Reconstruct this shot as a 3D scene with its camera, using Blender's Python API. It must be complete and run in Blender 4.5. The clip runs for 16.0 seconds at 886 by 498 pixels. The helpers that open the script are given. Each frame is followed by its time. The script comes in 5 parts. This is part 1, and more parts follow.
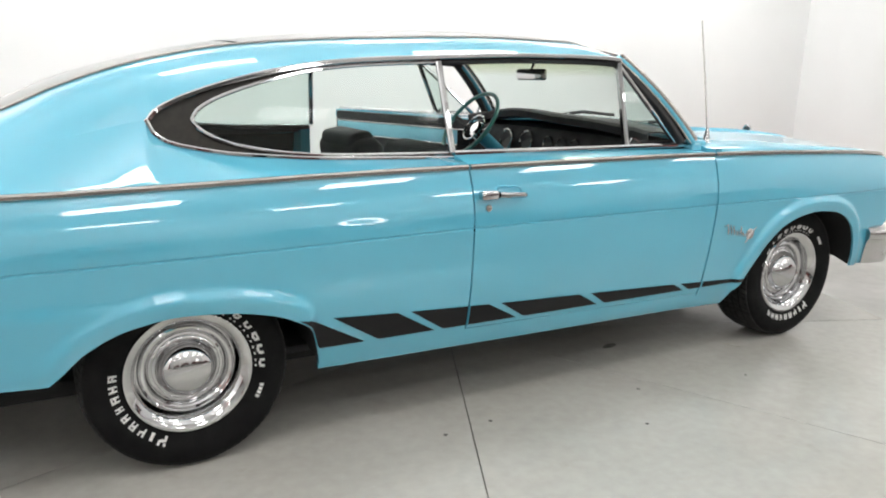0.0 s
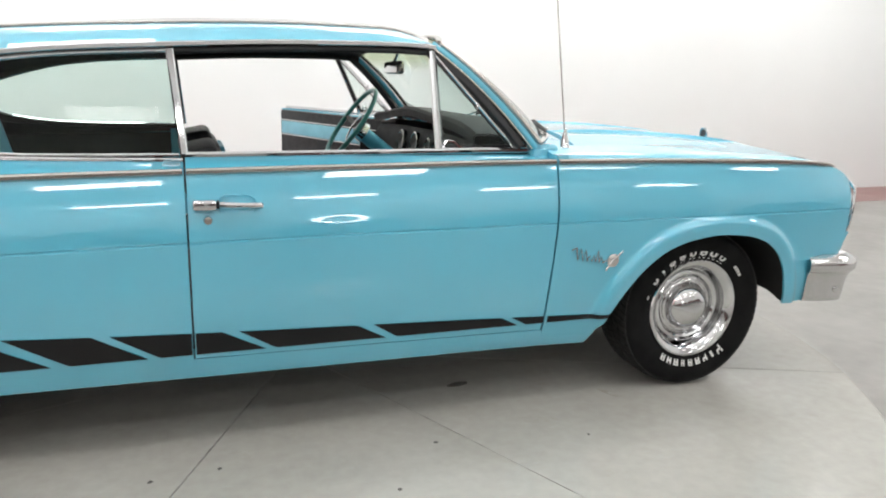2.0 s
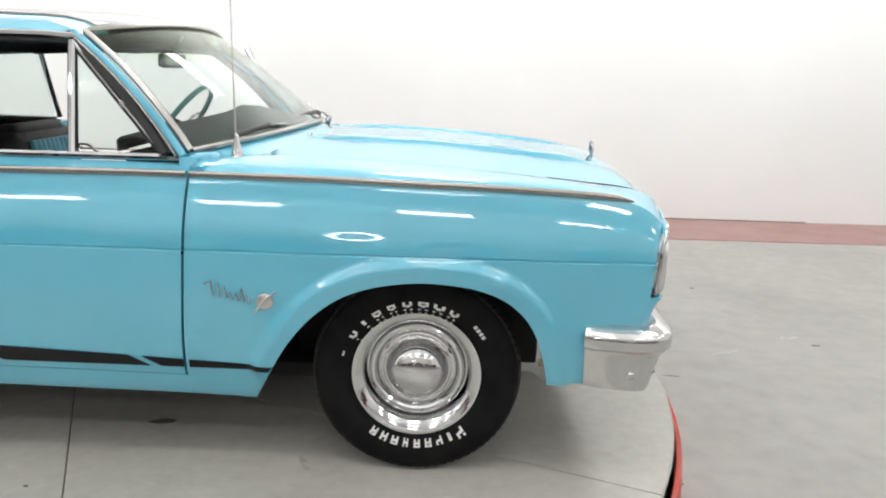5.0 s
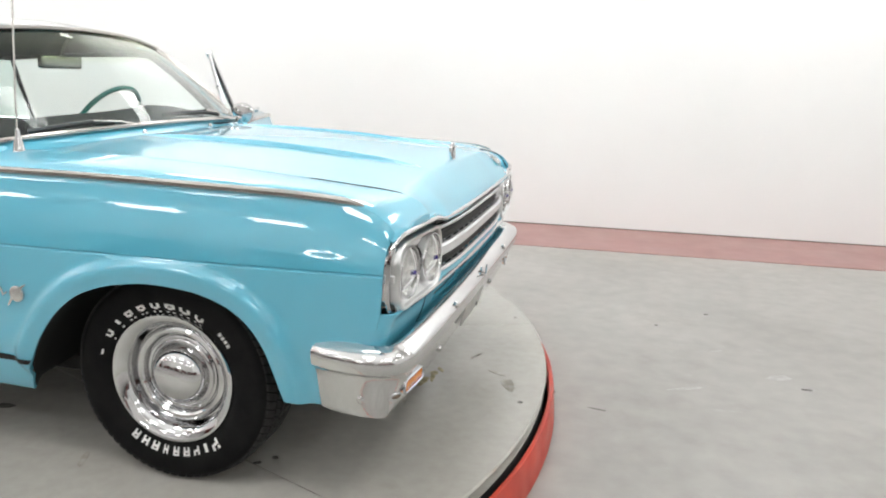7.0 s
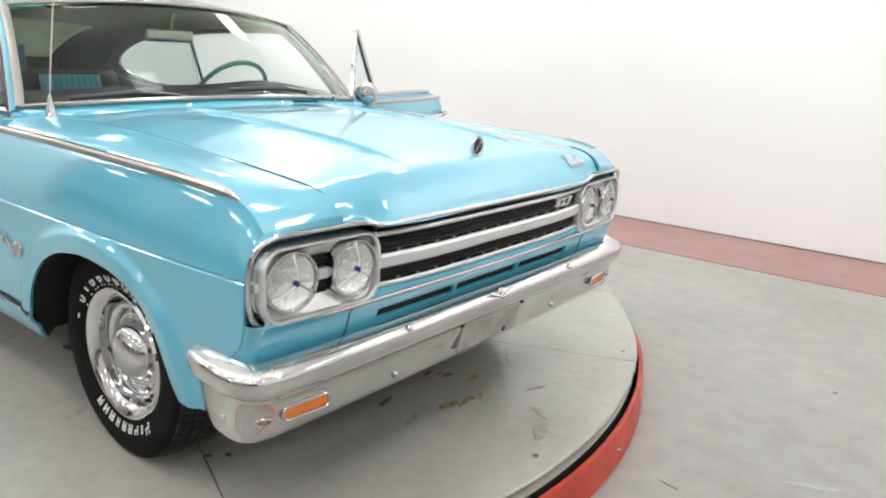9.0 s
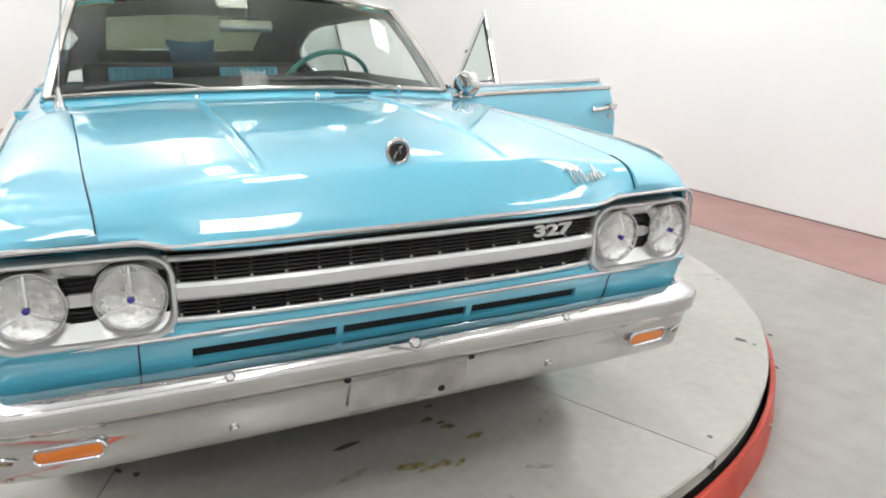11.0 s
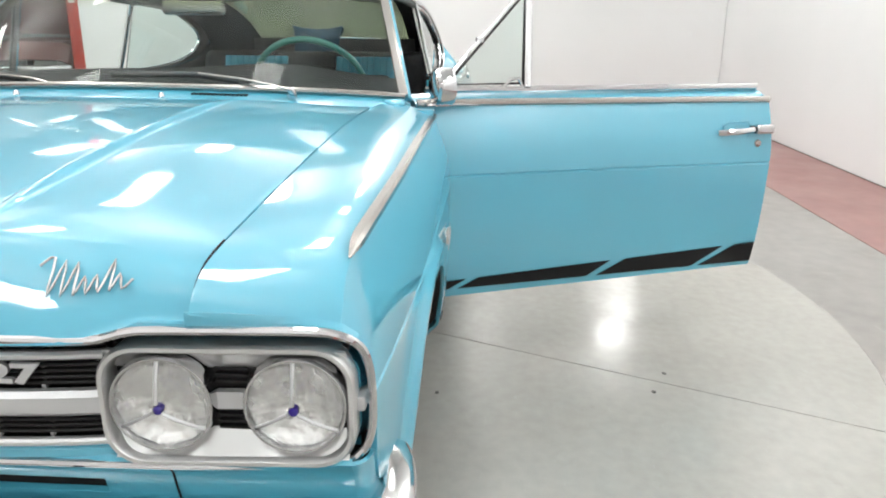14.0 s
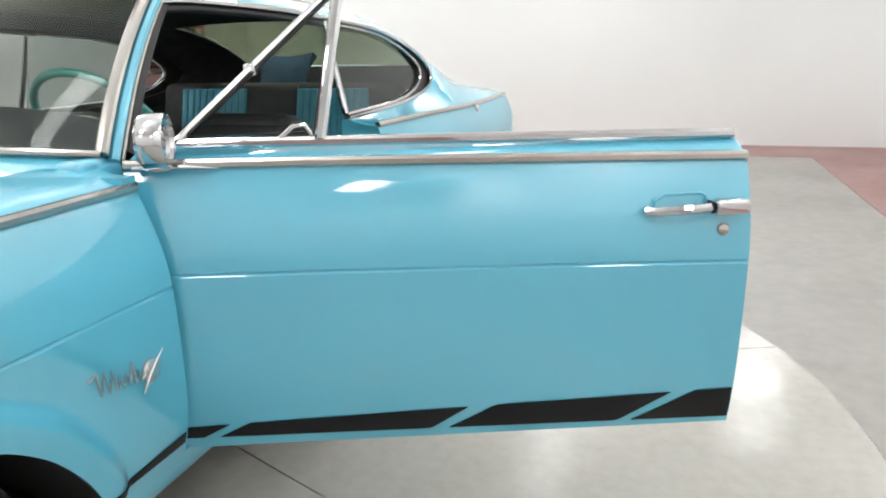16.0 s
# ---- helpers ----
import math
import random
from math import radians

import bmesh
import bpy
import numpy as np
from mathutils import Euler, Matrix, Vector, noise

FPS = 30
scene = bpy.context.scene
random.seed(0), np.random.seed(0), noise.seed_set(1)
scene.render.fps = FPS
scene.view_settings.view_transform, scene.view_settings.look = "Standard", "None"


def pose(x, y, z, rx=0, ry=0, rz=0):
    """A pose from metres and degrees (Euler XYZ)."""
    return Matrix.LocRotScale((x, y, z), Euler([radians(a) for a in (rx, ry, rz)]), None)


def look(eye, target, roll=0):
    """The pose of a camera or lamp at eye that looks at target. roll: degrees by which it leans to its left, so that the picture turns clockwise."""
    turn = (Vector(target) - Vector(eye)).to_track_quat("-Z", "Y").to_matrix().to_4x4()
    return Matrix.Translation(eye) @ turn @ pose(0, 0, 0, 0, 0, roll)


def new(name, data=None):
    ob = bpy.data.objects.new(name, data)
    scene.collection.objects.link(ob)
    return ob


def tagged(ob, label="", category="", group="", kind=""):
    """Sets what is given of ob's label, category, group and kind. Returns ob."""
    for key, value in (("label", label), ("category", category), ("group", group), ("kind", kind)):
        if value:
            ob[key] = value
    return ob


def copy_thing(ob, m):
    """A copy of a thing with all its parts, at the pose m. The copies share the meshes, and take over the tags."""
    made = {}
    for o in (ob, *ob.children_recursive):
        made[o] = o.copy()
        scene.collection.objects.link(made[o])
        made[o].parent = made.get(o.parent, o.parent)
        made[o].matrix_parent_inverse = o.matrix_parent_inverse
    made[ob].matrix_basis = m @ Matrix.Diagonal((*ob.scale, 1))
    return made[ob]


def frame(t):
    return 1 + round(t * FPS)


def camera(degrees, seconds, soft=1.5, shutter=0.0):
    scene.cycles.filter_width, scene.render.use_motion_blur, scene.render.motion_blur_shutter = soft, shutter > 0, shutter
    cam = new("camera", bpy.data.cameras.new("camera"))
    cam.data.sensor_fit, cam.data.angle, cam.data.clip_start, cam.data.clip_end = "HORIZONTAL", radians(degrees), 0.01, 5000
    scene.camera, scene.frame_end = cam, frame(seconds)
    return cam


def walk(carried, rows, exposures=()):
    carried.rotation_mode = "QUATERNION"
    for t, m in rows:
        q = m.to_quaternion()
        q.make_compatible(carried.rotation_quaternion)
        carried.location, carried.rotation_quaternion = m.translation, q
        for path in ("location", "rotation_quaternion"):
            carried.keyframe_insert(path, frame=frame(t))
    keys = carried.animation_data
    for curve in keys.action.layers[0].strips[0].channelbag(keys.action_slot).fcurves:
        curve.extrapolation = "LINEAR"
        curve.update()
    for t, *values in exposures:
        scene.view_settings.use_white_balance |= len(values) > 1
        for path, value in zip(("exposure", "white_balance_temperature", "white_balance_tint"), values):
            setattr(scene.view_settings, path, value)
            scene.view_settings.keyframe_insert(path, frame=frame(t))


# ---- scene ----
cam = camera(62.4, 16.0, soft=2.0)
PATH = [
    (0, (-1.775, -2.992, 1.186), (-0.805, -1.303, 0.733), 1.7),
    (0.5, (-1.472, -3.028, 1.197), (-0.564, -1.307, 0.737), 1.5),
    (1, (-1.137, -3.059, 1.202), (-0.3, -1.303, 0.737), 1.7),
    (1.5, (-0.78, -3.101, 1.19), (-0.034, -1.302, 0.733), 1.6),
    (2, (-0.444, -3.124, 1.179), (0.202, -1.286, 0.725), 1.5),
    (2.5, (-0.103, -3.137, 1.192), (0.402, -1.259, 0.726), 1.6),
    (3, (0.263, -3.119, 1.189), (0.604, -1.205, 0.72), 1.5),
    (3.5, (0.589, -3.079, 1.183), (0.815, -1.148, 0.711), 1.7),
    (4, (0.926, -3.031, 1.17), (1.047, -1.09, 0.705), 1.9),
    (4.5, (1.258, -2.978, 1.184), (1.277, -1.033, 0.718), 2.1),
    (4.8, (1.408, -2.932, 1.204), (1.408, -0.988, 0.734), 2.1),
    (5, (1.517, -2.905, 1.213), (1.492, -0.962, 0.743), 2.0),
    (5.2, (1.667, -2.878, 1.22), (1.581, -0.936, 0.749), 1.6),
    (7.3, (2.807, -2.506, 1.194), (2.255, -0.639, 0.735), 2.1),
    (7.5, (2.894, -2.454, 1.2), (2.281, -0.609, 0.729), 2.5),
    (8, (3.098, -2.259, 1.211), (2.28, -0.501, 0.72), 2.4),
    (8.5, (3.251, -2.047, 1.22), (2.243, -0.396, 0.711), 3.1),
    (9, (3.356, -1.815, 1.208), (2.17, -0.29, 0.691), 3.0),
    (9.2, (3.398, -1.71, 1.215), (2.143, -0.246, 0.684), 3.1),
    (11.3, (3.671, -0.456, 1.214), (1.893, 0.261, 0.644), 0.8),
    (11.5, (3.684, -0.33, 1.211), (1.874, 0.301, 0.641), 0.7),
    (12, (3.667, -0.028, 1.21), (1.802, 0.399, 0.626), 0.7),
    (12.5, (3.578, 0.272, 1.205), (1.684, 0.522, 0.611), 0.8),
    (13, (3.442, 0.562, 1.203), (1.537, 0.652, 0.601), 0.5),
    (13.5, (3.272, 0.838, 1.211), (1.368, 0.78, 0.6), 0.4),
    (14, (3.0, 1.046, 1.203), (1.1, 0.913, 0.592), 0.5),
    (14.5, (2.714, 1.243, 1.175), (0.812, 1.051, 0.588), -0.4),
    (15, (2.452, 1.46, 1.174), (0.559, 1.158, 0.605), -0.7),
    (15.5, (2.188, 1.66, 1.179), (0.318, 1.223, 0.622), -1.0),
    (16, (1.934, 1.885, 1.169), (0.108, 1.279, 0.624), -1.4),
]
walk(cam, [(t, look(eye, target, roll)) for t, eye, target, roll in PATH])

# ---- world and light ----
world = bpy.data.worlds.new("hall_world")
scene.world = world
world.use_nodes = True
world.node_tree.nodes["Background"].inputs[0].default_value = (1.0, 0.98, 0.95, 1)
world.node_tree.nodes["Background"].inputs[1].default_value = 0.3
scene.view_settings.exposure = 0.12
CEIL = 5.2
FLOOR = -0.205


def area(x, y, z, sx, sy, power):
    data = bpy.data.lights.new("strip_light", "AREA")
    data.shape, data.size, data.size_y, data.energy = "RECTANGLE", sx, sy, power
    data.color = (1.0, 0.99, 0.97)
    ob = new("strip_light", data)
    ob.location = (x, y, z)
    return ob


# the last two are unseen, added to brighten the space behind the opening
LAMPS = [(x, y) for y in (-7.76, -5.05, -2.34, 0.37, 3.08) for x in (-6.74, -4.03, -1.32, 1.39, 4.10, 6.81) if (x, y) != (-6.74, 3.08)] + [(-12.2, -4.0), (-12.2, -8.2)]
HANG = 1.0
for lx, ly in LAMPS:
    area(lx, ly, CEIL - HANG - 0.005, 1.10, 0.42, 15.5)
    side = (ly > 3) - (ly < -7)
    if side:
        # added fill by the rows along the walls, aimed at them to brighten them
        wall_fill = area(lx, ly + 0.30 * side, CEIL - HANG + 0.05, 1.10, 0.16, 40)
        wall_fill.rotation_euler = Vector((0, side, -0.42)).to_track_quat("-Z", "Y").to_euler()
    elif 6 < abs(lx) < 8:
        end = math.copysign(1, lx)
        # the same added fill for the end walls, with no fitting of its own
        wall_fill = area(lx + 0.70 * end, ly, CEIL - HANG + 0.05, 0.16, 0.42, 40 if end < 0 else 22)
        wall_fill.rotation_euler = Vector((end, 0, -0.42)).to_track_quat("-Z", "Y").to_euler()
    else:
        # added upward fill that brightens the ceiling and its mirror image in the hood
        up = area(lx, ly, CEIL - HANG + 0.095, 1.15, 0.18, 23)
        up.rotation_euler = (math.pi, 0, 0)


# wall lamp by the corner of the hall
flood = area(-8.02, 3.02, 3.45, 0.50, 1.15, 20)
flood.rotation_euler = Vector((1, -0.12, -0.25)).to_track_quat("-Z", "Y").to_euler()

# ---- materials ----
def principled(name, color, rough=0.5, metal=0.0, coat=0.0, spec=0.5, trans=0.0, ior=1.45, coat_rough=0.03):
    m = bpy.data.materials.new(name)
    m.use_nodes = True
    b = m.node_tree.nodes["Principled BSDF"]
    b.inputs["Base Color"].default_value = (*color, 1)
    b.inputs["Roughness"].default_value = rough
    b.inputs["Metallic"].default_value = metal
    b.inputs["Coat Weight"].default_value = coat
    b.inputs["Coat Roughness"].default_value = coat_rough
    b.inputs["Specular IOR Level"].default_value = spec
    b.inputs["Transmission Weight"].default_value = trans
    b.inputs["IOR"].default_value = ior
    return m


def vary(m, a, b, scale, detail=4.0, rough=None, bump=0.0, bump_scale=60.0, stretch=(1, 1, 1), lo=0.35, hi=0.65, grain=0.0, grain_scale=30.0):
    """Blend two base colours by noise in object space; optional roughness range and fine bump."""
    nt = m.node_tree
    p = nt.nodes["Principled BSDF"]
    co = nt.nodes.new("ShaderNodeTexCoord")
    mp = nt.nodes.new("ShaderNodeMapping")
    mp.inputs["Scale"].default_value = stretch
    nt.links.new(co.outputs["Object"], mp.inputs["Vector"])
    n1 = nt.nodes.new("ShaderNodeTexNoise")
    n1.inputs["Scale"].default_value, n1.inputs["Detail"].default_value = scale, detail
    nt.links.new(mp.outputs[0], n1.inputs["Vector"])
    ramp = nt.nodes.new("ShaderNodeValToRGB")
    ramp.color_ramp.elements[0].position, ramp.color_ramp.elements[1].position = lo, hi
    ramp.color_ramp.elements[0].color, ramp.color_ramp.elements[1].color = (*a, 1), (*b, 1)
    nt.links.new(n1.outputs["Fac"], ramp.inputs[0])
    tone = ramp.outputs[0]
    if grain:
        n4 = nt.nodes.new("ShaderNodeTexNoise")
        n4.inputs["Scale"].default_value, n4.inputs["Detail"].default_value = grain_scale, 6
        nt.links.new(mp.outputs[0], n4.inputs["Vector"])
        g = nt.nodes.new("ShaderNodeMapRange")
        g.inputs["From Min"].default_value, g.inputs["From Max"].default_value = 0.25, 0.75
        g.inputs["To Min"].default_value, g.inputs["To Max"].default_value = 1 - grain, 1 + grain
        nt.links.new(n4.outputs["Fac"], g.inputs["Value"])
        mx = nt.nodes.new("ShaderNodeVectorMath")
        mx.operation = "MULTIPLY"
        nt.links.new(tone, mx.inputs[0])
        nt.links.new(g.outputs[0], mx.inputs[1])
        tone = mx.outputs[0]
    nt.links.new(tone, p.inputs["Base Color"])
    if rough:
        n3 = nt.nodes.new("ShaderNodeTexNoise")
        n3.inputs["Scale"].default_value, n3.inputs["Detail"].default_value = scale * 1.7, 1.5
        nt.links.new(mp.outputs[0], n3.inputs["Vector"])
        mr = nt.nodes.new("ShaderNodeMapRange")
        mr.inputs["From Min"].default_value, mr.inputs["From Max"].default_value = 0.3, 0.7
        mr.inputs["To Min"].default_value, mr.inputs["To Max"].default_value = rough
        nt.links.new(n3.outputs["Fac"], mr.inputs["Value"])
        nt.links.new(mr.outputs[0], p.inputs["Roughness"])
    if bump:
        n2 = nt.nodes.new("ShaderNodeTexNoise")
        n2.inputs["Scale"].default_value, n2.inputs["Detail"].default_value = bump_scale, 5
        nt.links.new(mp.outputs[0], n2.inputs["Vector"])
        bp = nt.nodes.new("ShaderNodeBump")
        bp.inputs["Strength"].default_value, bp.inputs["Distance"].default_value = bump, 0.01
        nt.links.new(n2.outputs["Fac"], bp.inputs["Height"])
        nt.links.new(bp.outputs[0], p.inputs["Normal"])
    return m


def blotch(m, color, scale, lo, hi, amount, stretch=(1, 1, 1)):
    """Lay uneven stains or scuffs of another colour over a material's base."""
    nt = m.node_tree
    p = nt.nodes["Principled BSDF"]
    under = p.inputs["Base Color"].links[0].from_socket
    co, mp, noise, mr, mix = [nt.nodes.new(k) for k in ("ShaderNodeTexCoord", "ShaderNodeMapping", "ShaderNodeTexNoise", "ShaderNodeMapRange", "ShaderNodeMix")]
    mp.inputs["Scale"].default_value = stretch
    mp.inputs["Location"].default_value = (scale, 1.7 * scale, 0)
    noise.inputs["Scale"].default_value, noise.inputs["Detail"].default_value, noise.inputs["Roughness"].default_value = scale, 8, 0.65
    mr.inputs["From Min"].default_value, mr.inputs["From Max"].default_value = lo, hi
    mr.inputs["To Max"].default_value = amount
    mix.data_type = "RGBA"
    mix.inputs["B"].default_value = (*color, 1)
    nt.links.new(co.outputs["Object"], mp.inputs[0])
    nt.links.new(mp.outputs[0], noise.inputs["Vector"])
    nt.links.new(noise.outputs["Fac"], mr.inputs["Value"])
    nt.links.new(mr.outputs[0], mix.inputs["Factor"])
    nt.links.new(under, mix.inputs["A"])
    nt.links.new(mix.outputs["Result"], p.inputs["Base Color"])


PAINT = vary(principled("turquoise_paint", (0.09, 0.45, 0.58), 0.5, 0.0, 1.0, 0.5), (0.078, 0.428, 0.590), (0.086, 0.450, 0.617), 1.3, 2)
PAINT.node_tree.nodes["Principled BSDF"].inputs["Coat Roughness"].default_value = 0.05
PAINT.node_tree.nodes["Principled BSDF"].inputs["Coat IOR"].default_value = 2.0
CHROME = principled("chrome", (0.60, 0.60, 0.61), 0.04, 1.0)
SCRIPT = principled("silver_script", (0.60, 0.61, 0.60), 0.25, 0.85)
PLATE = vary(principled("dull_plate", (0.42, 0.41, 0.40), 0.5, 0.5), (0.36, 0.35, 0.34), (0.50, 0.49, 0.47), 12, 4, rough=(0.35, 0.55))
BUMPCHROME = vary(principled("bumper_chrome", (0.80, 0.80, 0.80), 0.10, 1.0), (0.60, 0.60, 0.60), (0.68, 0.68, 0.68), 5, 4, rough=(0.05, 0.14))
STEEL = principled("brushed_trim", (0.48, 0.46, 0.435), 0.22, 1.0)
SATIN = principled("satin_silver_paint", (0.68, 0.69, 0.70), 0.38, 0.7)
BEZEL = principled("bezel_silver_paint", (0.72, 0.73, 0.73), 0.28, 0.85)
TREAD = vary(principled("tread_rubber", (0.025, 0.025, 0.025), 0.8, spec=0.3), (0.016, 0.016, 0.016), (0.034, 0.034, 0.033), 40, 4)
BLACK = principled("satin_black", (0.012, 0.012, 0.013), 0.45)
# near-black: painted shade in gaps and recesses, and small black trim parts
GAP = principled("shade_and_trim_black", (0.006, 0.006, 0.007), 0.8)
DECAL = principled("black_vinyl_decal", (0.007, 0.007, 0.008), 0.42, spec=0.3)
BRONZE = vary(principled("dark_panel_insert", (0.02, 0.018, 0.014), 0.4), (0.016, 0.014, 0.011), (0.026, 0.022, 0.017), 40, 2)
ROOFBLACK = vary(principled("black_roof", (0.015, 0.015, 0.016), 0.25, 0, 0.6), (0.012, 0.012, 0.013), (0.02, 0.02, 0.021), 6, 3, bump=0.05, bump_scale=180)
RUBBER = vary(principled("tyre_rubber", (0.018, 0.018, 0.019), 0.75, spec=0.15), (0.005, 0.005, 0.0055), (0.010, 0.010, 0.010), 14, 5, bump=0.12, bump_scale=220)
WHITE = vary(principled("white_tyre_lettering", (0.75, 0.75, 0.73), 0.6), (0.66, 0.66, 0.64), (0.82, 0.82, 0.80), 60, 3)
UNDER = principled("underbody_black", (0.01, 0.01, 0.01), 0.8)
VINYL = vary(principled("black_seat_vinyl", (0.018, 0.018, 0.02), 0.55, spec=0.25), (0.013, 0.013, 0.015), (0.026, 0.026, 0.028), 18, 4, bump=0.15, bump_scale=260)
BAND = vary(principled("light_blue_trim", (0.2, 0.5, 0.62), 0.4), (0.18, 0.46, 0.57), (0.22, 0.52, 0.64), 12, 3)
BLUEVINYL = vary(principled("blue_seat_vinyl", (0.06, 0.33, 0.46), 0.45), (0.055, 0.30, 0.43), (0.075, 0.36, 0.50), 15, 4, bump=0.12, bump_scale=240)
WHEELTEAL = principled("teal_steering_rim", (0.045, 0.24, 0.22), 0.3, 0, 0.3)
AMBER = principled("amber_lens", (0.75, 0.20, 0.01), 0.18, 0, 0.8)
BLUEDOT = principled("blue_dot", (0.025, 0.012, 0.22), 0.1, 0, 1)
GLASS = principled("window_glass", (0.80, 0.88, 0.855), 0.0, 0, 0, 0.5, 1.0, 1.22)
REARGLASS = principled("tinted_rear_glass", (0.21, 0.25, 0.165), 0.0, 0, 0, 0.5, 1.0, 1.3)
WSGLASS = principled("windscreen_glass", (0.80, 0.88, 0.855), 0.0, 0, 0, 0.5, 1.0, 1.24)
wn = WSGLASS.node_tree
wco, wsep, wmap, wmix = [wn.nodes.new(k) for k in ("ShaderNodeTexCoord", "ShaderNodeSeparateXYZ", "ShaderNodeMapRange", "ShaderNodeMix")]
wmap.inputs["From Min"].default_value, wmap.inputs["From Max"].default_value = 1.21, 1.27
wmix.data_type = "RGBA"
wmix.inputs["A"].default_value, wmix.inputs["B"].default_value = (0.80, 0.88, 0.855, 1), (0.60, 0.68, 0.50, 1)
wn.links.new(wco.outputs["Object"], wsep.inputs[0])
wn.links.new(wsep.outputs["Z"], wmap.inputs["Value"])
wn.links.new(wmap.outputs[0], wmix.inputs["Factor"])
wn.links.new(wmix.outputs["Result"], wn.nodes["Principled BSDF"].inputs["Base Color"])
LENS = vary(principled("lamp_glass", (0.97, 0.98, 0.98), 0.02, 0, 0, 0.5, 1.0, 1.42), (0.93, 0.94, 0.94), (0.98, 0.99, 0.99), 20, 2, rough=(0.02, 0.06), bump=0.25, bump_scale=40)
REFLECTOR = vary(principled("lamp_reflector", (0.88, 0.88, 0.87), 0.26, 1.0), (0.84, 0.84, 0.83), (0.92, 0.92, 0.91), 30, 2, rough=(0.12, 0.30), bump=1.0, bump_scale=38)
WALL = vary(principled("white_wall_paint", (0.83, 0.825, 0.81), 0.75), (0.838, 0.85, 0.848), (0.875, 0.887, 0.885), 0.5, 5, bump=0.05, bump_scale=35)
GREYWALL = vary(principled("grey_wall_paint", (0.33, 0.325, 0.31), 0.7), (0.46, 0.455, 0.44), (0.56, 0.555, 0.54), 0.6, 3)
CONCRETE = vary(principled("grey_concrete", (0.42, 0.41, 0.395), 0.4), (0.288, 0.279, 0.263), (0.352, 0.343, 0.325), 0.8, 3, rough=(0.30, 0.42), lo=0.25, hi=0.75, grain=0.10, grain_scale=9)
blotch(CONCRETE, (0.215, 0.195, 0.168), 2.3, 0.56, 0.80, 0.55)
blotch(CONCRETE, (0.43, 0.43, 0.42), 3.7, 0.64, 0.74, 0.45, (1, 2.5, 1))
DISC = vary(principled("turntable_concrete", (0.55, 0.545, 0.51), 0.2), (0.392, 0.381, 0.348), (0.462, 0.451, 0.416), 1.6, 4, rough=(0.11, 0.27), bump=0.10, bump_scale=9, lo=0.25, hi=0.75, grain=0.06, grain_scale=22)
blotch(DISC, (0.30, 0.285, 0.235), 4.1, 0.62, 0.80, 0.5)
blotch(DISC, (0.50, 0.50, 0.47), 9.0, 0.62, 0.72, 0.4, (1, 3, 1))
REDFLOOR = vary(principled("red_floor_paint", (0.36, 0.14, 0.12), 0.4), (0.29, 0.158, 0.145), (0.335, 0.185, 0.170), 1.4, 2, rough=(0.33, 0.42), lo=0.2, hi=0.8, grain=0.08, grain_scale=9)
REDFRAME = vary(principled("red_frame_paint", (0.48, 0.05, 0.028), 0.4, 0, 0.0), (0.42, 0.042, 0.024), (0.55, 0.06, 0.034), 5, 3, rough=(0.34, 0.5))
NAVY = vary(principled("dark_blue_fabric", (0.02, 0.07, 0.13), 0.8), (0.015, 0.055, 0.10), (0.03, 0.09, 0.16), 20, 4, bump=0.1, bump_scale=300)
STAIN = vary(principled("dried_spill", (0.2, 0.18, 0.1), 0.5), (0.17, 0.135, 0.03), (0.34, 0.30, 0.17), 38, 4)
RUST = vary(principled("brown_drip", (0.12, 0.07, 0.04), 0.5), (0.085, 0.055, 0.035), (0.22, 0.17, 0.11), 40, 4)
SCUFF = vary(principled("brown_scuff", (0.3, 0.28, 0.23), 0.5), (0.27, 0.255, 0.21), (0.36, 0.35, 0.315), 30, 4)
PALE = vary(principled("pale_scuff", (0.42, 0.42, 0.41), 0.5), (0.34, 0.337, 0.325), (0.44, 0.44, 0.43), 25, 4)
SPOT = vary(principled("dark_spot", (0.06, 0.055, 0.05), 0.5), (0.04, 0.04, 0.035), (0.12, 0.11, 0.10), 60, 3)
GREY = principled("grey_metal", (0.42, 0.42, 0.42), 0.4, 0.4)
DIVIDER = principled("grille_divider_grey", (0.13, 0.13, 0.13), 0.45, 0.3)
GLOW = principled("ring_tube_light", (0.9, 0.9, 0.9), 0.5)
GLOW.node_tree.nodes["Principled BSDF"].inputs["Emission Color"].default_value = (1.0, 0.99, 0.97, 1)
GLOW.node_tree.nodes["Principled BSDF"].inputs["Emission Strength"].default_value = 14.0
LAMPWHITE = principled("lamp_housing_white", (0.8, 0.8, 0.8), 0.4)
MAROON = principled("maroon_car_paint", (0.12, 0.022, 0.015), 0.3, 0, 1)


# ---- mesh helpers ----
def mesh_ob(name, verts, faces, mat, parent=None, label="", smooth=30):
    me = bpy.data.meshes.new(name)
    me.from_pydata([tuple(v) for v in verts], [], faces)
    me.materials.append(mat)
    me.update()
    if smooth:
        me.shade_smooth()
        me.set_sharp_from_angle(angle=radians(smooth))
    ob = new(name, me)
    if parent is not None:
        ob.parent = parent
    if label:
        tagged(ob, label)
    return ob


def part(name, bm, mat, parent, label="", smooth=35):
    me = bpy.data.meshes.new(name)
    bmesh.ops.recalc_face_normals(bm, faces=bm.faces)
    bm.to_mesh(me)
    bm.free()
    me.materials.append(mat)
    if smooth:
        me.shade_smooth()
        me.set_sharp_from_angle(angle=radians(smooth))
    ob = new(name, me)
    if parent is not None:
        ob.parent = parent
    if label:
        tagged(ob, label)
    return ob


def root(name, label, category, group="", kind=""):
    ob = new(name)
    ob.empty_display_size = 0.1
    return tagged(ob, label, category, group, kind)


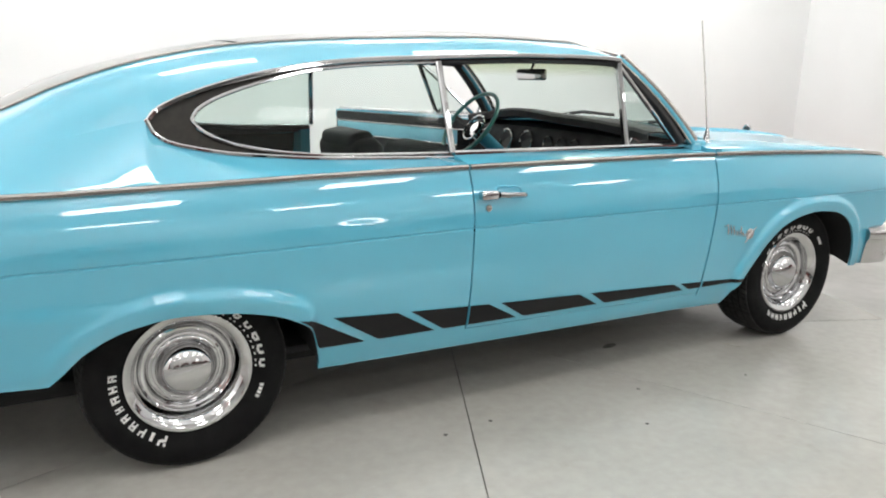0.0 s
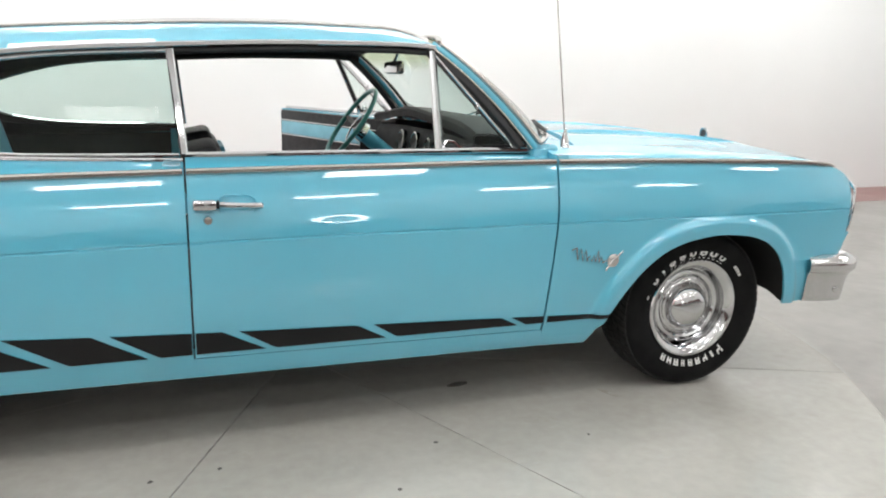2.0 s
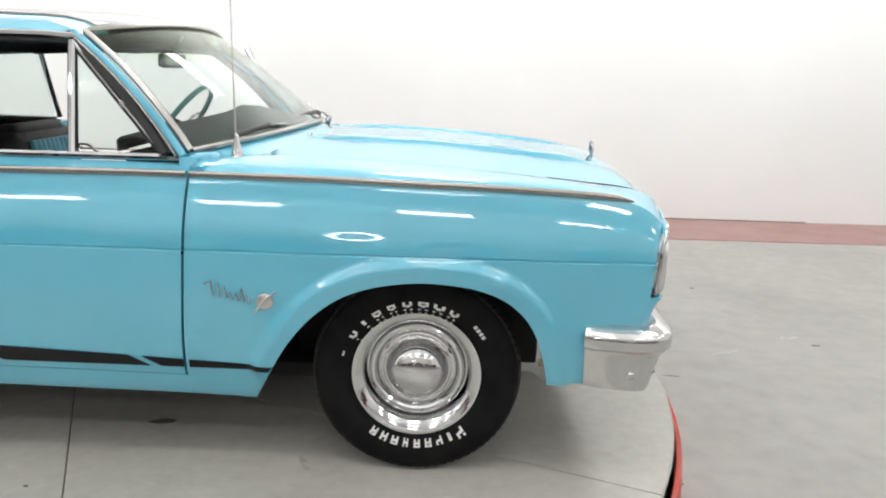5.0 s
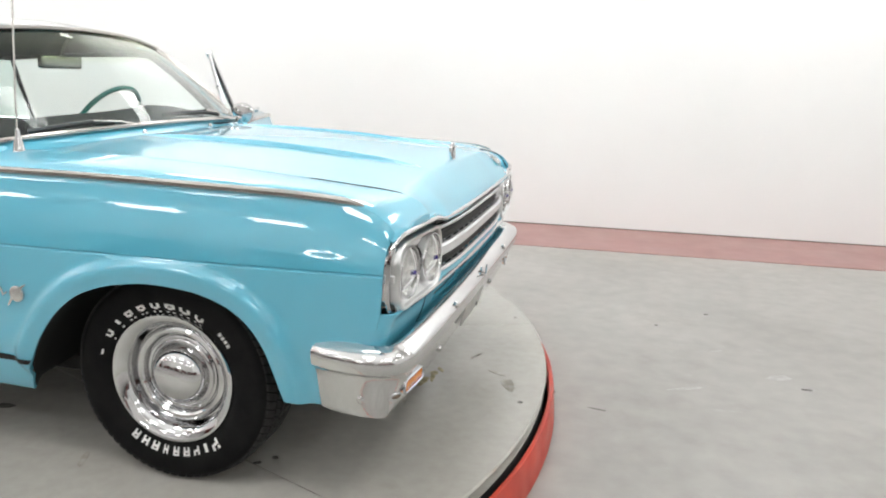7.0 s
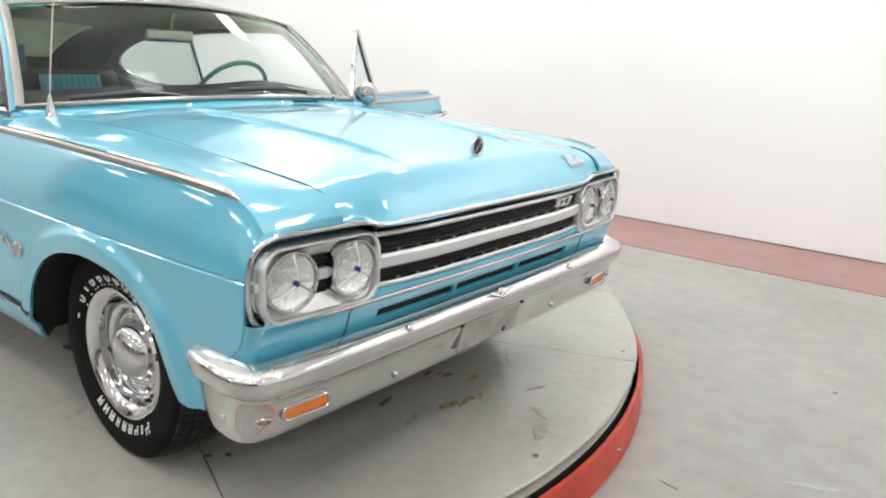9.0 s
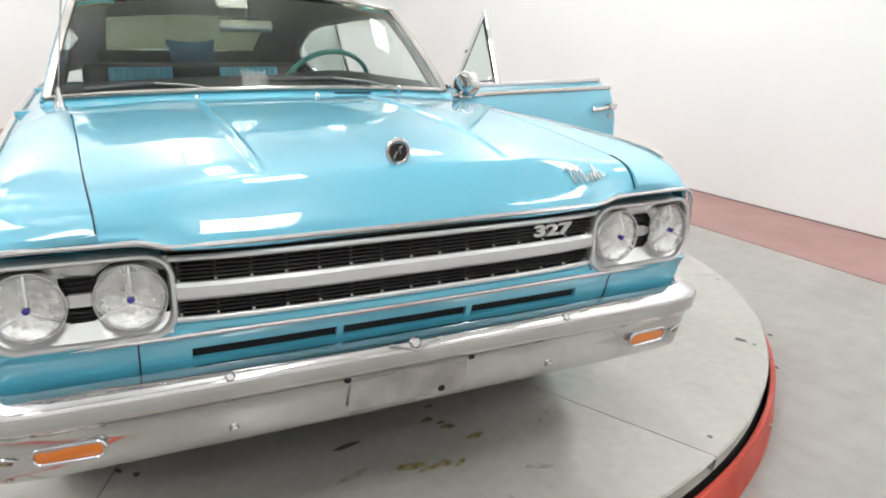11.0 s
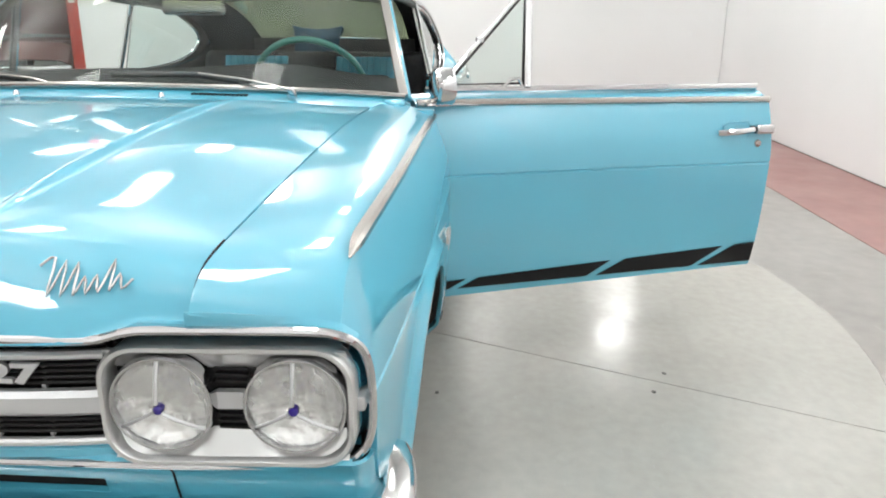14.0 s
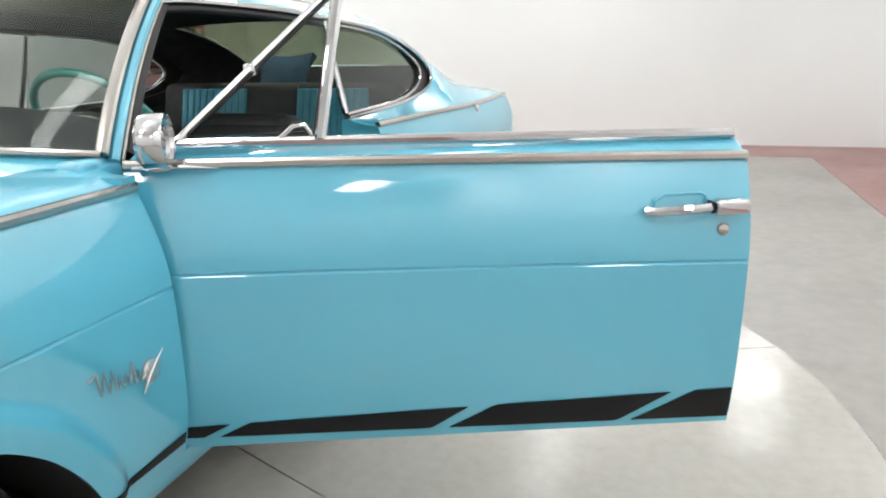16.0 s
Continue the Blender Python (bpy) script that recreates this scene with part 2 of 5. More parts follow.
def curve(*pts):
    """Monotone cubic through (x, y) points, flat beyond the ends' slope."""
    X, Y = np.array([p[0] for p in pts], float), np.array([p[1] for p in pts], float)
    h, d = np.diff(X), np.diff(Y) / np.diff(X)
    m = np.zeros(len(X))
    m[0], m[-1] = d[0], d[-1]
    for i in range(1, len(X) - 1):
        if d[i - 1] * d[i] > 0:
            w1, w2 = 2 * h[i] + h[i - 1], h[i] + 2 * h[i - 1]
            m[i] = (w1 + w2) / (w1 / d[i - 1] + w2 / d[i])

    def f(x):
        i = int(min(max(np.searchsorted(X, x) - 1, 0), len(X) - 2))
        t = (min(max(x, X[0]), X[-1]) - X[i]) / h[i]
        v = Y[i] * (1 + 2 * t) * (1 - t) ** 2 + h[i] * m[i] * t * (1 - t) ** 2 + Y[i + 1] * t * t * (3 - 2 * t) + h[i] * m[i + 1] * t * t * (t - 1)
        return float(v + (m[0] * (x - X[0]) if x < X[0] else m[-1] * (x - X[-1]) if x > X[-1] else 0))
    return f


def soften(f, r):
    """The same line with its bends eased over a reach r."""
    w = [1, 2, 3, 4, 5, 4, 3, 2, 1]
    return lambda x: sum(k * f(x + r * (i - 4) / 4) for i, k in enumerate(w)) / 25


def sheet(name, rows, mat, parent, out, thick=0.008, label="", closed=False):
    """A panel from rows of points, thickened inwards; out: the rough outward direction."""
    n, k = len(rows), len(rows[0])
    verts = [Vector(p) for r in rows for p in r]
    faces = []
    for i in range(n - 1):
        for j in range(k if closed else k - 1):
            j2 = (j + 1) % k
            q = (i * k + j, i * k + j2, (i + 1) * k + j2, (i + 1) * k + j)
            if len({tuple(round(c, 6) for c in verts[a]) for a in q}) >= 3:
                faces.append(q)
    tot = Vector()
    nrm = [Vector() for _ in verts]
    for q in faces:
        c = (verts[q[2]] - verts[q[0]]).cross(verts[q[3]] - verts[q[1]])
        tot += c
        for a in q:
            nrm[a] += c
    flip = tot.dot(Vector(out)) < 0
    if flip:
        faces = [q[::-1] for q in faces]
        nrm = [-v for v in nrm]
    if thick:
        m = len(verts)
        verts = verts + [v - d.normalized() * thick if d.length > 1e-12 else v for v, d in zip(verts, nrm)]
        count = {}
        for q in faces:
            for a, b in zip(q, q[1:] + q[:1]):
                count[(a, b)] = count.get((a, b), 0) + 1
        rim = [(b, a, a + m, b + m) for a, b in count if (b, a) not in count]
        faces = faces + [tuple(a + m for a in q[::-1]) for q in faces] + rim
    return mesh_ob(name, verts, faces, mat, parent, label, 34)


def smooth(pts, n=4, closed=False):
    """More points on a rounded line through the given ones."""
    P, out = [Vector(p) for p in pts], []
    k = len(P)
    for i in range(k if closed else k - 1):
        p0, p1, p2, p3 = (P[(i - 1) % k] if closed or i else P[i]), P[i], P[(i + 1) % k], (P[(i + 2) % k] if closed or i + 2 < k else P[i + 1])
        for j in range(n):
            t = j / n
            out.append(.5 * ((2 * p1) + (p2 - p0) * t + (2 * p0 - 5 * p1 + 4 * p2 - p3) * t * t + (3 * p1 - p0 - 3 * p2 + p3) * t ** 3))
    if not closed:
        out.append(P[-1])
    return out


def sweep(name, pts, prof, mat, parent, up=(0, 0, 1), closed=False, label="", smooth=40, taper=None):
    """A bar: the closed 2D profile (side, up) carried along the points."""
    P = [Vector(p) for p in pts]
    n, k, verts, faces = len(P), len(prof), [], []
    for i, p in enumerate(P):
        a = P[(i - 1) % n] if closed or i else P[0]
        b = P[(i + 1) % n] if closed or i < n - 1 else P[-1]
        t = (b - a).normalized()
        side = t.cross(Vector(up))
        side = side.normalized() if side.length > 1e-6 else Vector((1, 0, 0))
        u = side.cross(t)
        s = taper[i] if taper else 1
        verts += [p + side * (c[0] * s) + u * (c[1] * s) for c in prof]
    for i in range(n if closed else n - 1):
        for j in range(k):
            faces.append((i * k + j, i * k + (j + 1) % k, ((i + 1) % n) * k + (j + 1) % k, ((i + 1) % n) * k + j))
    if not closed:
        faces += [tuple(range(k))[::-1], tuple((n - 1) * k + j for j in range(k))]
    bm = bmesh.new()
    vs = [bm.verts.new(v) for v in verts]
    for q in faces:
        try:
            bm.faces.new([vs[a] for a in q])
        except ValueError:
            pass
    return part(name, bm, mat, parent, label, smooth)


def ring(r, k=10, squash=1.0):
    return [(r * math.cos(2 * math.pi * i / k), r * squash * math.sin(2 * math.pi * i / k)) for i in range(k)]


def rect(w, h, b=0.15):
    c = min(w, h) * b
    return [(-w / 2 + c, -h / 2), (w / 2 - c, -h / 2), (w / 2, -h / 2 + c), (w / 2, h / 2 - c), (w / 2 - c, h / 2), (-w / 2 + c, h / 2), (-w / 2, h / 2 - c), (-w / 2, -h / 2 + c)]


def lathe(name, prof, mat, parent, centre, axis, label="", k=64, smooth=30):
    """prof: (radius, along) pairs turned round the axis, a unit vector."""
    ax = Vector(axis).normalized()
    s = ax.orthogonal().normalized()
    u = ax.cross(s)
    c = Vector(centre)
    rows = []
    for r, a in prof:
        rows.append([c + ax * a + (s * math.cos(2 * math.pi * i / k) + u * math.sin(2 * math.pi * i / k)) * max(r, 1e-4) for i in range(k)])
    bm = bmesh.new()
    vv = [[bm.verts.new(p) for p in r] for r in rows]
    for i in range(len(rows) - 1):
        for j in range(k):
            bm.faces.new((vv[i][j], vv[i][(j + 1) % k], vv[i + 1][(j + 1) % k], vv[i + 1][j]))
    return part(name, bm, mat, parent, label, smooth)


def block(name, lo, hi, mat, parent, bevel=0.006, label="", seg=2, m=None):
    bm = bmesh.new()
    c = [(a + b) / 2 for a, b in zip(lo, hi)]
    d = [abs(b - a) for a, b in zip(lo, hi)]
    bmesh.ops.create_cube(bm, size=1, matrix=Matrix.Translation(c) @ Matrix.Diagonal((*d, 1)))
    if bevel:
        bmesh.ops.bevel(bm, geom=bm.edges[:], offset=min(bevel, min(d) * 0.45), segments=seg, affect="EDGES", profile=0.5)
    if m is not None:
        bmesh.ops.transform(bm, matrix=m, verts=bm.verts)
    return part(name, bm, mat, parent, label, 40)


def bez(a, b, c, n):
    a, b, c = Vector(a), Vector(b), Vector(c)
    return [a * (1 - t) ** 2 + b * (2 * t * (1 - t)) + c * t * t for t in [i / (n - 1) for i in range(n)]]


# ---- hall ----
def wall_y(x):
    return 4.55 + 0.033 * x


def slab(name, pts, z0, z1, mat, label, category, kind="structure"):
    """An upright prism over a plan outline."""
    n = len(pts)
    bm = bmesh.new()
    lo = [bm.verts.new((x, y, z0)) for x, y in pts]
    hi = [bm.verts.new((x, y, z1)) for x, y in pts]
    bm.faces.new(lo[::-1]), bm.faces.new(hi)
    for i in range(n):
        bm.faces.new((lo[i], lo[(i + 1) % n], hi[(i + 1) % n], hi[i]))
    return tagged(part(name, bm, mat, None, "", 0), label, category, "", kind)


XL, XR, YB, YP = -8.2, 9.4, -10.5, -5.3
slab("floor", [(-16, YB), (XR + 0.3, YB), (XR + 0.3, 6), (-16, 6)], FLOOR - 0.2, FLOOR, CONCRETE, "polished grey concrete hall floor with faint stains", "floor")
slab("ceiling", [(-16, YB), (XR + 0.3, YB), (XR + 0.3, 6), (-16, 6)], CEIL, CEIL + 0.2, WALL, "plain white painted hall ceiling", "ceiling")
slab("wall_north", [(XL - 0.25, wall_y(XL)), (XR + 0.2, wall_y(XR)), (XR + 0.2, wall_y(XR) + 0.25), (XL - 0.25, wall_y(XL) + 0.25)], FLOOR, CEIL, WALL, "long smooth white painted wall", "wall")
slab("wall_west", [(XL - 0.25, YP), (XL, YP), (XL, wall_y(XL)), (XL - 0.25, wall_y(XL))], FLOOR, CEIL, WALL, "white painted end wall beside an opening", "wall")
slab("wall_east", [(XR, 0.5), (XR + 0.25, 0.5), (XR + 0.25, wall_y(XR)), (XR, wall_y(XR))], FLOOR, CEIL, WALL, "white painted side wall", "wall")
# this unseen wall is made up; its white throws light onto the car's front
slab("wall_southeast", [(XR, YB), (XR + 0.25, YB), (XR + 0.25, 0.5), (XR, 0.5)], FLOOR, CEIL, WALL, "unseen white side wall, added to brighten the front of the car", "wall")
slab("wall_south", [(-16, YB - 0.25), (XR + 0.25, YB - 0.25), (XR + 0.25, YB), (-16, YB)], FLOOR, CEIL, GREYWALL, "grey painted rear wall of the hall", "wall")
slab("wall_far", [(-16.25, YB), (-16, YB), (-16, 0), (-16.25, 0)], FLOOR, CEIL, GREYWALL, "plain wall of the space behind the opening", "wall")
slab("wall_back", [(-16, -0.3), (XL - 0.25, -0.3), (XL - 0.25, 0), (-16, 0)], FLOOR, CEIL, WALL, "plain partition behind the end wall", "wall")
slab("wall_joint", [(XL, wall_y(XL) - 0.003), (XR, wall_y(XR) - 0.003), (XR, wall_y(XR)), (XL, wall_y(XL))], FLOOR + 0.004, FLOOR + 0.012, SPOT, "thin dark joint where the long wall meets the floor", "wall joint")
e0, e1 = -7.3, 8.5
slab("floor_strip_north", [(e0, 3.55 + 0.035 * e0), (e1, 3.55 + 0.035 * e1), (e1, wall_y(e1)), (e0, wall_y(e0))], FLOOR, FLOOR + 0.004, REDFLOOR, "faded red painted floor border along the wall", "floor border")
slab("floor_strip_west", [(XL, YP), (e0, YP), (e0, wall_y(e0)), (XL, wall_y(XL))], FLOOR, FLOOR + 0.004, REDFLOOR, "faded red painted floor border along the end wall", "floor border")
slab("floor_strip_east", [(e1, -9), (XR, -9), (XR, wall_y(XR)), (e1, wall_y(e1))], FLOOR, FLOOR + 0.004, REDFLOOR, "faded red painted floor border along the side wall", "floor border")


def ceiling_lamp(x, y):
    r = root("ceiling_lamp", "white linear ceiling lamp with bright tubes, lit", "ceiling lamp", "hall ceiling lamps")
    block("housing", (-0.62, -0.25, 0.0), (0.62, 0.25, 0.09), LAMPWHITE, r, 0.01)
    for dx in (-0.5, 0.5):
        block("hanger", (dx - 0.006, -0.006, 0.10), (dx + 0.006, 0.006, HANG - 0.001), GREY, r, 0)
    r.location = (x, y, CEIL - HANG)
    return r


lamp0 = ceiling_lamp(*LAMPS[0])
for lx, ly in LAMPS[1:]:
    copy_thing(lamp0, pose(lx, ly, CEIL - HANG))

wl = root("wall_lamp", "white floodlight on the end wall near the corner, lit", "wall lamp")
block("housing", (-0.09, -0.62, -0.30), (0.0, 0.62, 0.30), LAMPWHITE, wl, 0.012)
block("bracket", (-0.16, -0.03, -0.05), (-0.091, 0.03, 0.05), GREY, wl, 0.004)
wl.location = (-8.04, 3.02, 3.45)

post = root("door_post", "red painted steel post at the edge of the opening", "post")
block("post_body", (-0.12, -0.09, 0), (0.12, 0.09, CEIL - FLOOR - 0.002), REDFRAME, post, 0.01)
block("post_plate", (0.115, -0.05, 1.55), (0.13, 0.05, 1.72), LAMPWHITE, post, 0.003, "small white sign plate")
post.location = (XL - 0.12, YP - 0.1, FLOOR)

# ---- turntable ----
TC = (0.02, 0.112)
TR = 2.395
JC = (-0.045 - TC[0], -0.035 - TC[1])
DECK = -0.010
table = root("turntable", "round concrete-topped car turntable with red steel rim", "turntable")
table.location = (TC[0], TC[1], DECK)
lathe("rim_frame", [(2.406, -0.192), (2.406, -0.066), (2.410, -0.060), (2.424, -0.060), (2.428, -0.066), (2.438, -0.1935)], REDFRAME, table, (0, 0, 0), (0, 0, 1), "red painted steel skirt", 160)
# near-black ring: the shade below the deck edge is put into its colour
lathe("shadow_gap", [(0.5, -0.12), (2.404, -0.12), (2.39, -0.12), (2.385, -0.057), (0.5, -0.057)], GAP, table, (0, 0, 0), (0, 0, 1), "near-black ring that paints the shade under the deck edge", 120)
for ba in (-42.8, -17.1, 8.6, 34.4, 60.1):
    bd = Vector((math.cos(radians(ba)), math.sin(radians(ba)), 0))
    lathe("skirt_bolt", [(0, .008), (.006, .0075), (.009, .004), (.010, -.004)], STEEL, table, bd * 2.433 + Vector((0, 0, -.138)), bd, "", 14)
JOINTS = (-160, -115.0, -65.2, -21.5, 23.6, 67.0, 112, 156, 200)


def rim_reach(a):
    """From the meeting point of the joints to the deck's edge."""
    d = Vector((math.cos(a), math.sin(a)))
    j = Vector(JC)
    return -j.dot(d) + math.sqrt(j.dot(d) ** 2 - j.length_squared + TR * TR)


for s in range(8):
    a0, a1 = radians(JOINTS[s]), radians(JOINTS[s + 1])
    g = 0.0022
    rows = []
    for f in (0.01, 0.35, 0.7, 0.9975, 1.0):
        k, row = 22, []
        for i in range(k + 1):
            e = g / max(f * TR, 0.05)
            a = a0 + e + (a1 - a0 - 2 * e) * i / k
            rr = f * rim_reach(a)
            row.append((JC[0] + rr * math.cos(a), JC[1] + rr * math.sin(a), -0.006 if f == 1.0 else 0.0))
        rows.append(row)
    sheet("deck_panel", rows, DISC, table, (0, 0, 1), 0.055)


def spot(x, y, rx, ry, ang, mat, label="small dark stain on the turntable deck", z=DECK, category="stain"):
    bm = bmesh.new()
    rnd = random.Random(int(x * 1000 + y * 77))
    k = 26
    reach = [0.55 + 0.55 * rnd.random() for _ in range(k)]
    reach = [(reach[i - 1] + 2 * reach[i] + reach[(i + 1) % k]) / 4 for i in range(k)]
    top = [bm.verts.new((rx * q * math.cos(2 * math.pi * i / k), ry * q * math.sin(2 * math.pi * i / k), 0.0012)) for i, q in enumerate(reach)]
    low = [bm.verts.new((v.co.x * 1.05, v.co.y * 1.05, 0)) for v in top]
    bm.faces.new(top)
    for i in range(k):
        bm.faces.new((low[i], low[(i + 1) % k], top[(i + 1) % k], top[i]))
    ob = part("floor_stain", bm, mat, None, "", 0)
    ob.matrix_basis = pose(x, y, z + 0.0005, 0, 0, ang)
    return tagged(ob, label, category, "deck stains" if z == DECK else "floor stains")


for sx, sy, rx, ry, an in ((1.64, 1.736, .030, .017, 15), (1.694, 1.75, .010, .006, 0), (1.003, 2.25, .010, .007, 0), (.60, 1.672, .010, .008, 0), (.741, 1.608, .011, .009, 0), (.808, .876, .010, .008, 0), (-.401, -.98, .008, .007, 0), (.293, -1.007, .009, .007, 0), (2.162, 1.036, .010, .008, 0), (2.34, .025, .011, .010, 0), (1.605, -.674, .018, .010, 30), (1.645, -.626, .012, .009, 0), (.524, -.575, .05, .02, 10), (-.6, -1.0, .009, .008, 0), (.1, -1.25, .008, .008, 0), (.82, -1.1, .007, .007, 0)):
    spot(sx, sy, rx, ry, an, SPOT)
spot(1.745, -.030, .012, .052, 12, SPOT, "narrow black smear on the turntable deck")
for sx, sy, rx, ry, an in ((1.70, .254, .013, .026, 10), (1.765, .300, .016, .030, -10), (1.736, .287, .006, .018, 0), (1.623, .296, .007, .02, 0)):
    spot(sx, sy, rx, ry, an, RUST, "reddish brown sticky drip on the turntable deck")
for sx, sy, rx, ry, an in ((1.852, .354, .016, .036, 15), (1.928, .105, .020, .052, -8), (1.955, .150, .010, .050, 10), (1.950, .200, .018, .022, 0), (1.966, .245, .009, .03, 35)):
    spot(sx, sy, rx, ry, an, STAIN, "yellow-brown dried spill on the turntable deck")
for sx, sy, rx, ry, an in ((1.83, .630, .012, .085, 35), (1.90, -.06, .012, .07, 20), (2.08, .45, .012, .05, -20), (2.27, .17, .030, .075, 15), (1.07, -.81, .012, .05, 25), (2.20, .28, .010, .05, 60)):
    spot(sx, sy, rx, ry, an, SCUFF, "faint brownish scuff on the turntable deck")
for sx, sy, rx, ry, an in ((3.207, 2.063, .016, .012, 0), (2.62, .478, .045, .004, -12), (3.574, .992, .03, .012, 0), (1.60, 2.02, .022, .014, 0), (.0, 2.958, .02, .012, 0), (1.33, 2.30, .018, .012, 0), (2.9, 1.75, .012, .010, 0)):
    spot(sx, sy, rx, ry, an, SPOT, "small black mark on the concrete floor", FLOOR)
for sx, sy, rx, ry, an in ((3.462, 1.103, .075, .04, 30), (3.019, .833, .11, .018, 25), (3.2, 1.4, .05, .012, 40)):
    spot(sx, sy, rx, ry, an, PALE, "pale scuff on the concrete floor", FLOOR)

# ---- car ----
# x forward, y to the car's left, z up from the deck; side -1 is the passenger side, +1 the driver's.
car = root("car", "turquoise two-door fastback coupe with black side stripes, driver's door open", "car")
ZM = soften(curve((-2.62, .848), (-2.2, .851), (-1.84, .854), (-1.43, .865), (-1.0, .879), (-.46, .89), (0, .897), (.74, .905), (1.1, .904), (1.43, .899), (1.75, .892), (2.01, .876), (2.06, .864), (2.11, .842), (2.156, .805)), .05)
WZ = soften(curve((.2, .815), (.24, .845), (.30, .868), (.33, .878), (.36, .885), (.45, .898), (.58, .907), (.70, .910), (.76, .904), (.80, .895), (.84, .882), (.87, .871), (.90, .858)), .016)
GAPF = curve((.22, .732), (.343, .734), (.69, .754), (.92, .764))
GAPR = -.456
XF = curve((.28, 1.97), (.48, 1.99), (.51, 2.025), (.54, 2.068), (.585, 2.086), (.62, 2.091), (.70, 2.096), (.77, 2.103), (.80, 2.116), (.84, 2.128), (.95, 2.14))
ARCHF = [(.935, .224), (.988, .325), (1.048, .428), (1.128, .522), (1.22, .585), (1.33, .619), (1.44, .631), (1.55, .624), (1.65, .597), (1.722, .548), (1.768, .48), (1.795, .40), (1.812, .325)]
ARCHR = [(-1.775, .345), (-1.74, .375), (-1.681, .43), (-1.562, .485), (-1.425, .505), (-1.296, .497), (-1.177, .475), (-1.088, .44), (-1.035, .40), (-1.012, .32), (-.997, .25)]
AF, AR = curve(*ARCHF), curve(*ARCHR)
SILL = curve((-1.0, .254), (-.45, .247), (.16, .24), (.73, .233), (.94, .224))


def bottom(x):
    if x >= ARCHF[-1][0]:
        return .322
    if x >= ARCHF[0][0]:
        return AF(x)
    if x >= ARCHR[-1][0]:
        return SILL(x)
    if x >= ARCHR[0][0]:
        return AR(x)
    return .347


LIPS = np.array([(ARCHF[0][0] + (ARCHF[-1][0] - ARCHF[0][0]) * i / 160, AF(ARCHF[0][0] + (ARCHF[-1][0] - ARCHF[0][0]) * i / 160)) for i in range(12, 161)] + [(ARCHR[0][0] + (ARCHR[-1][0] - ARCHR[0][0]) * i / 160, AR(ARCHR[0][0] + (ARCHR[-1][0] - ARCHR[0][0]) * i / 160)) for i in range(0, 140)])


def width(x, z, flare=True):
    zm = ZM(x)
    t = z if z <= .70 else .70 + (z - .70) * .20 / (zm - .70)
    w = WZ(t)
    if x > 1.5:
        w -= .022 * ((x - 1.5) / .65) ** 2
    if x > 2.08:
        w -= .03 * ((x - 2.08) / .076) ** 2
    if x < -.9:
        w -= .05 * ((-.9 - x) / 1.7) ** 2
    if flare and z < .72:
        d = float(np.sqrt(((LIPS - (x, z)) ** 2).sum(1).min()))
        k = min(1.0, max(0.0, (.080 - d) / .036))
        if x < -1.42:
            fade = max(0.0, 1 - (-1.42 - x) / 1.3)
            k = max(k, .55 * fade * min(1.0, max(0.0, (.560 - .03 * (x + 1.42) - z) / .026)))
        w += .019 * k * k * (3 - 2 * k) - .005 * max(0.0, 1 - d / .03)
    return w


CREASE = curve((-2.6, .650), (-1.86, .664), (-1.29, .672), (-.46, .689), (.2, .696), (.76, .699), (2.1, .705))


def side_rows(z0, zm, zc):
    zs = [z0 + (zc - .012 - z0) * i / 17 for i in range(18)] + [zc - .005, zc - .0015, zc + .0005, zc + .004]
    return zs + [zc + .004 + (zm - zc - .004) * i / 10 for i in range(1, 11)]


def nudge(x, z):
    """Columns lean to follow the door gap and the nose."""
    if x > 1.812:
        return 1.812 + (x - 1.812) * (XF(z) - 1.812) / (2.156 - 1.812)
    if .6 < x < .95:
        return x + (GAPF(z) - .745) * max(0, 1 - abs(x - .745) / .2)
    return x


def side_grid(cols, s, lift=0.0):
    rows = []
    for X in cols:
        col = []
        zc = CREASE(X)
        for z in side_rows(bottom(X), ZM(X), zc):
            x = nudge(X, z)
            groove = .004 if zc - .003 < z < zc + .001 else 0
            col.append((x, s * (width(x, z) - groove + lift), z))
        rows.append(col)
    return rows


def span(a, b, n):
    return [a + (b - a) * i / n for i in range(n + 1)]


def ease_arch(pts):
    """Column stations along an arch, even along its length."""
    f = curve(*pts)
    out, x0, x1 = [], pts[0][0], pts[-1][0]
    xs = span(x0, x1, 400)
    length = [0]
    for a, b in zip(xs, xs[1:]):
        length.append(length[-1] + math.hypot(b - a, f(b) - f(a)))
    for i in range(61):
        out.append(float(np.interp(length[-1] * i / 60, length, xs)))
    return out


FENDER_COLS = span(.749, .93, 5) + ease_arch(ARCHF) + span(1.83, 2.06, 7)[0:] + [2.08, 2.10, 2.12, 2.135, 2.146, 2.156]
SEAM_Y = soften(curve((.76, .705), (1.0, .690), (1.4, .677), (1.9, .665), (2.06, .659), (2.156, .653)), .05)
SEAM_Z = soften(curve((.76, .950), (1.0, .950), (1.2, .947), (1.4, .938), (1.75, .914), (1.95, .896), (2.07, .882), (2.11, .869), (2.14, .846), (2.156, .818), (2.170, .802)), .018)


def fender(s, label):
    rows = side_grid(FENDER_COLS, s)
    full = []
    for X, col in zip(FENDER_COLS, rows):
        m = Vector(col[-1])
        x = m.x
        xs = x if X < 1.812 else X - .006 * (X - 1.812) / .344
        top = bez(m, (x * .7 + xs * .3, s * (abs(m.y) - .028), m.z + .030 * min(1, (2.17 - X) / .3)), (xs, s * (SEAM_Y(xs) + .0022), SEAM_Z(xs)), 9)
        full.append(col + [tuple(p) for p in top[1:]])
    return sheet("front_fender", full, PAINT, car, (0, s, .4), .009, label)


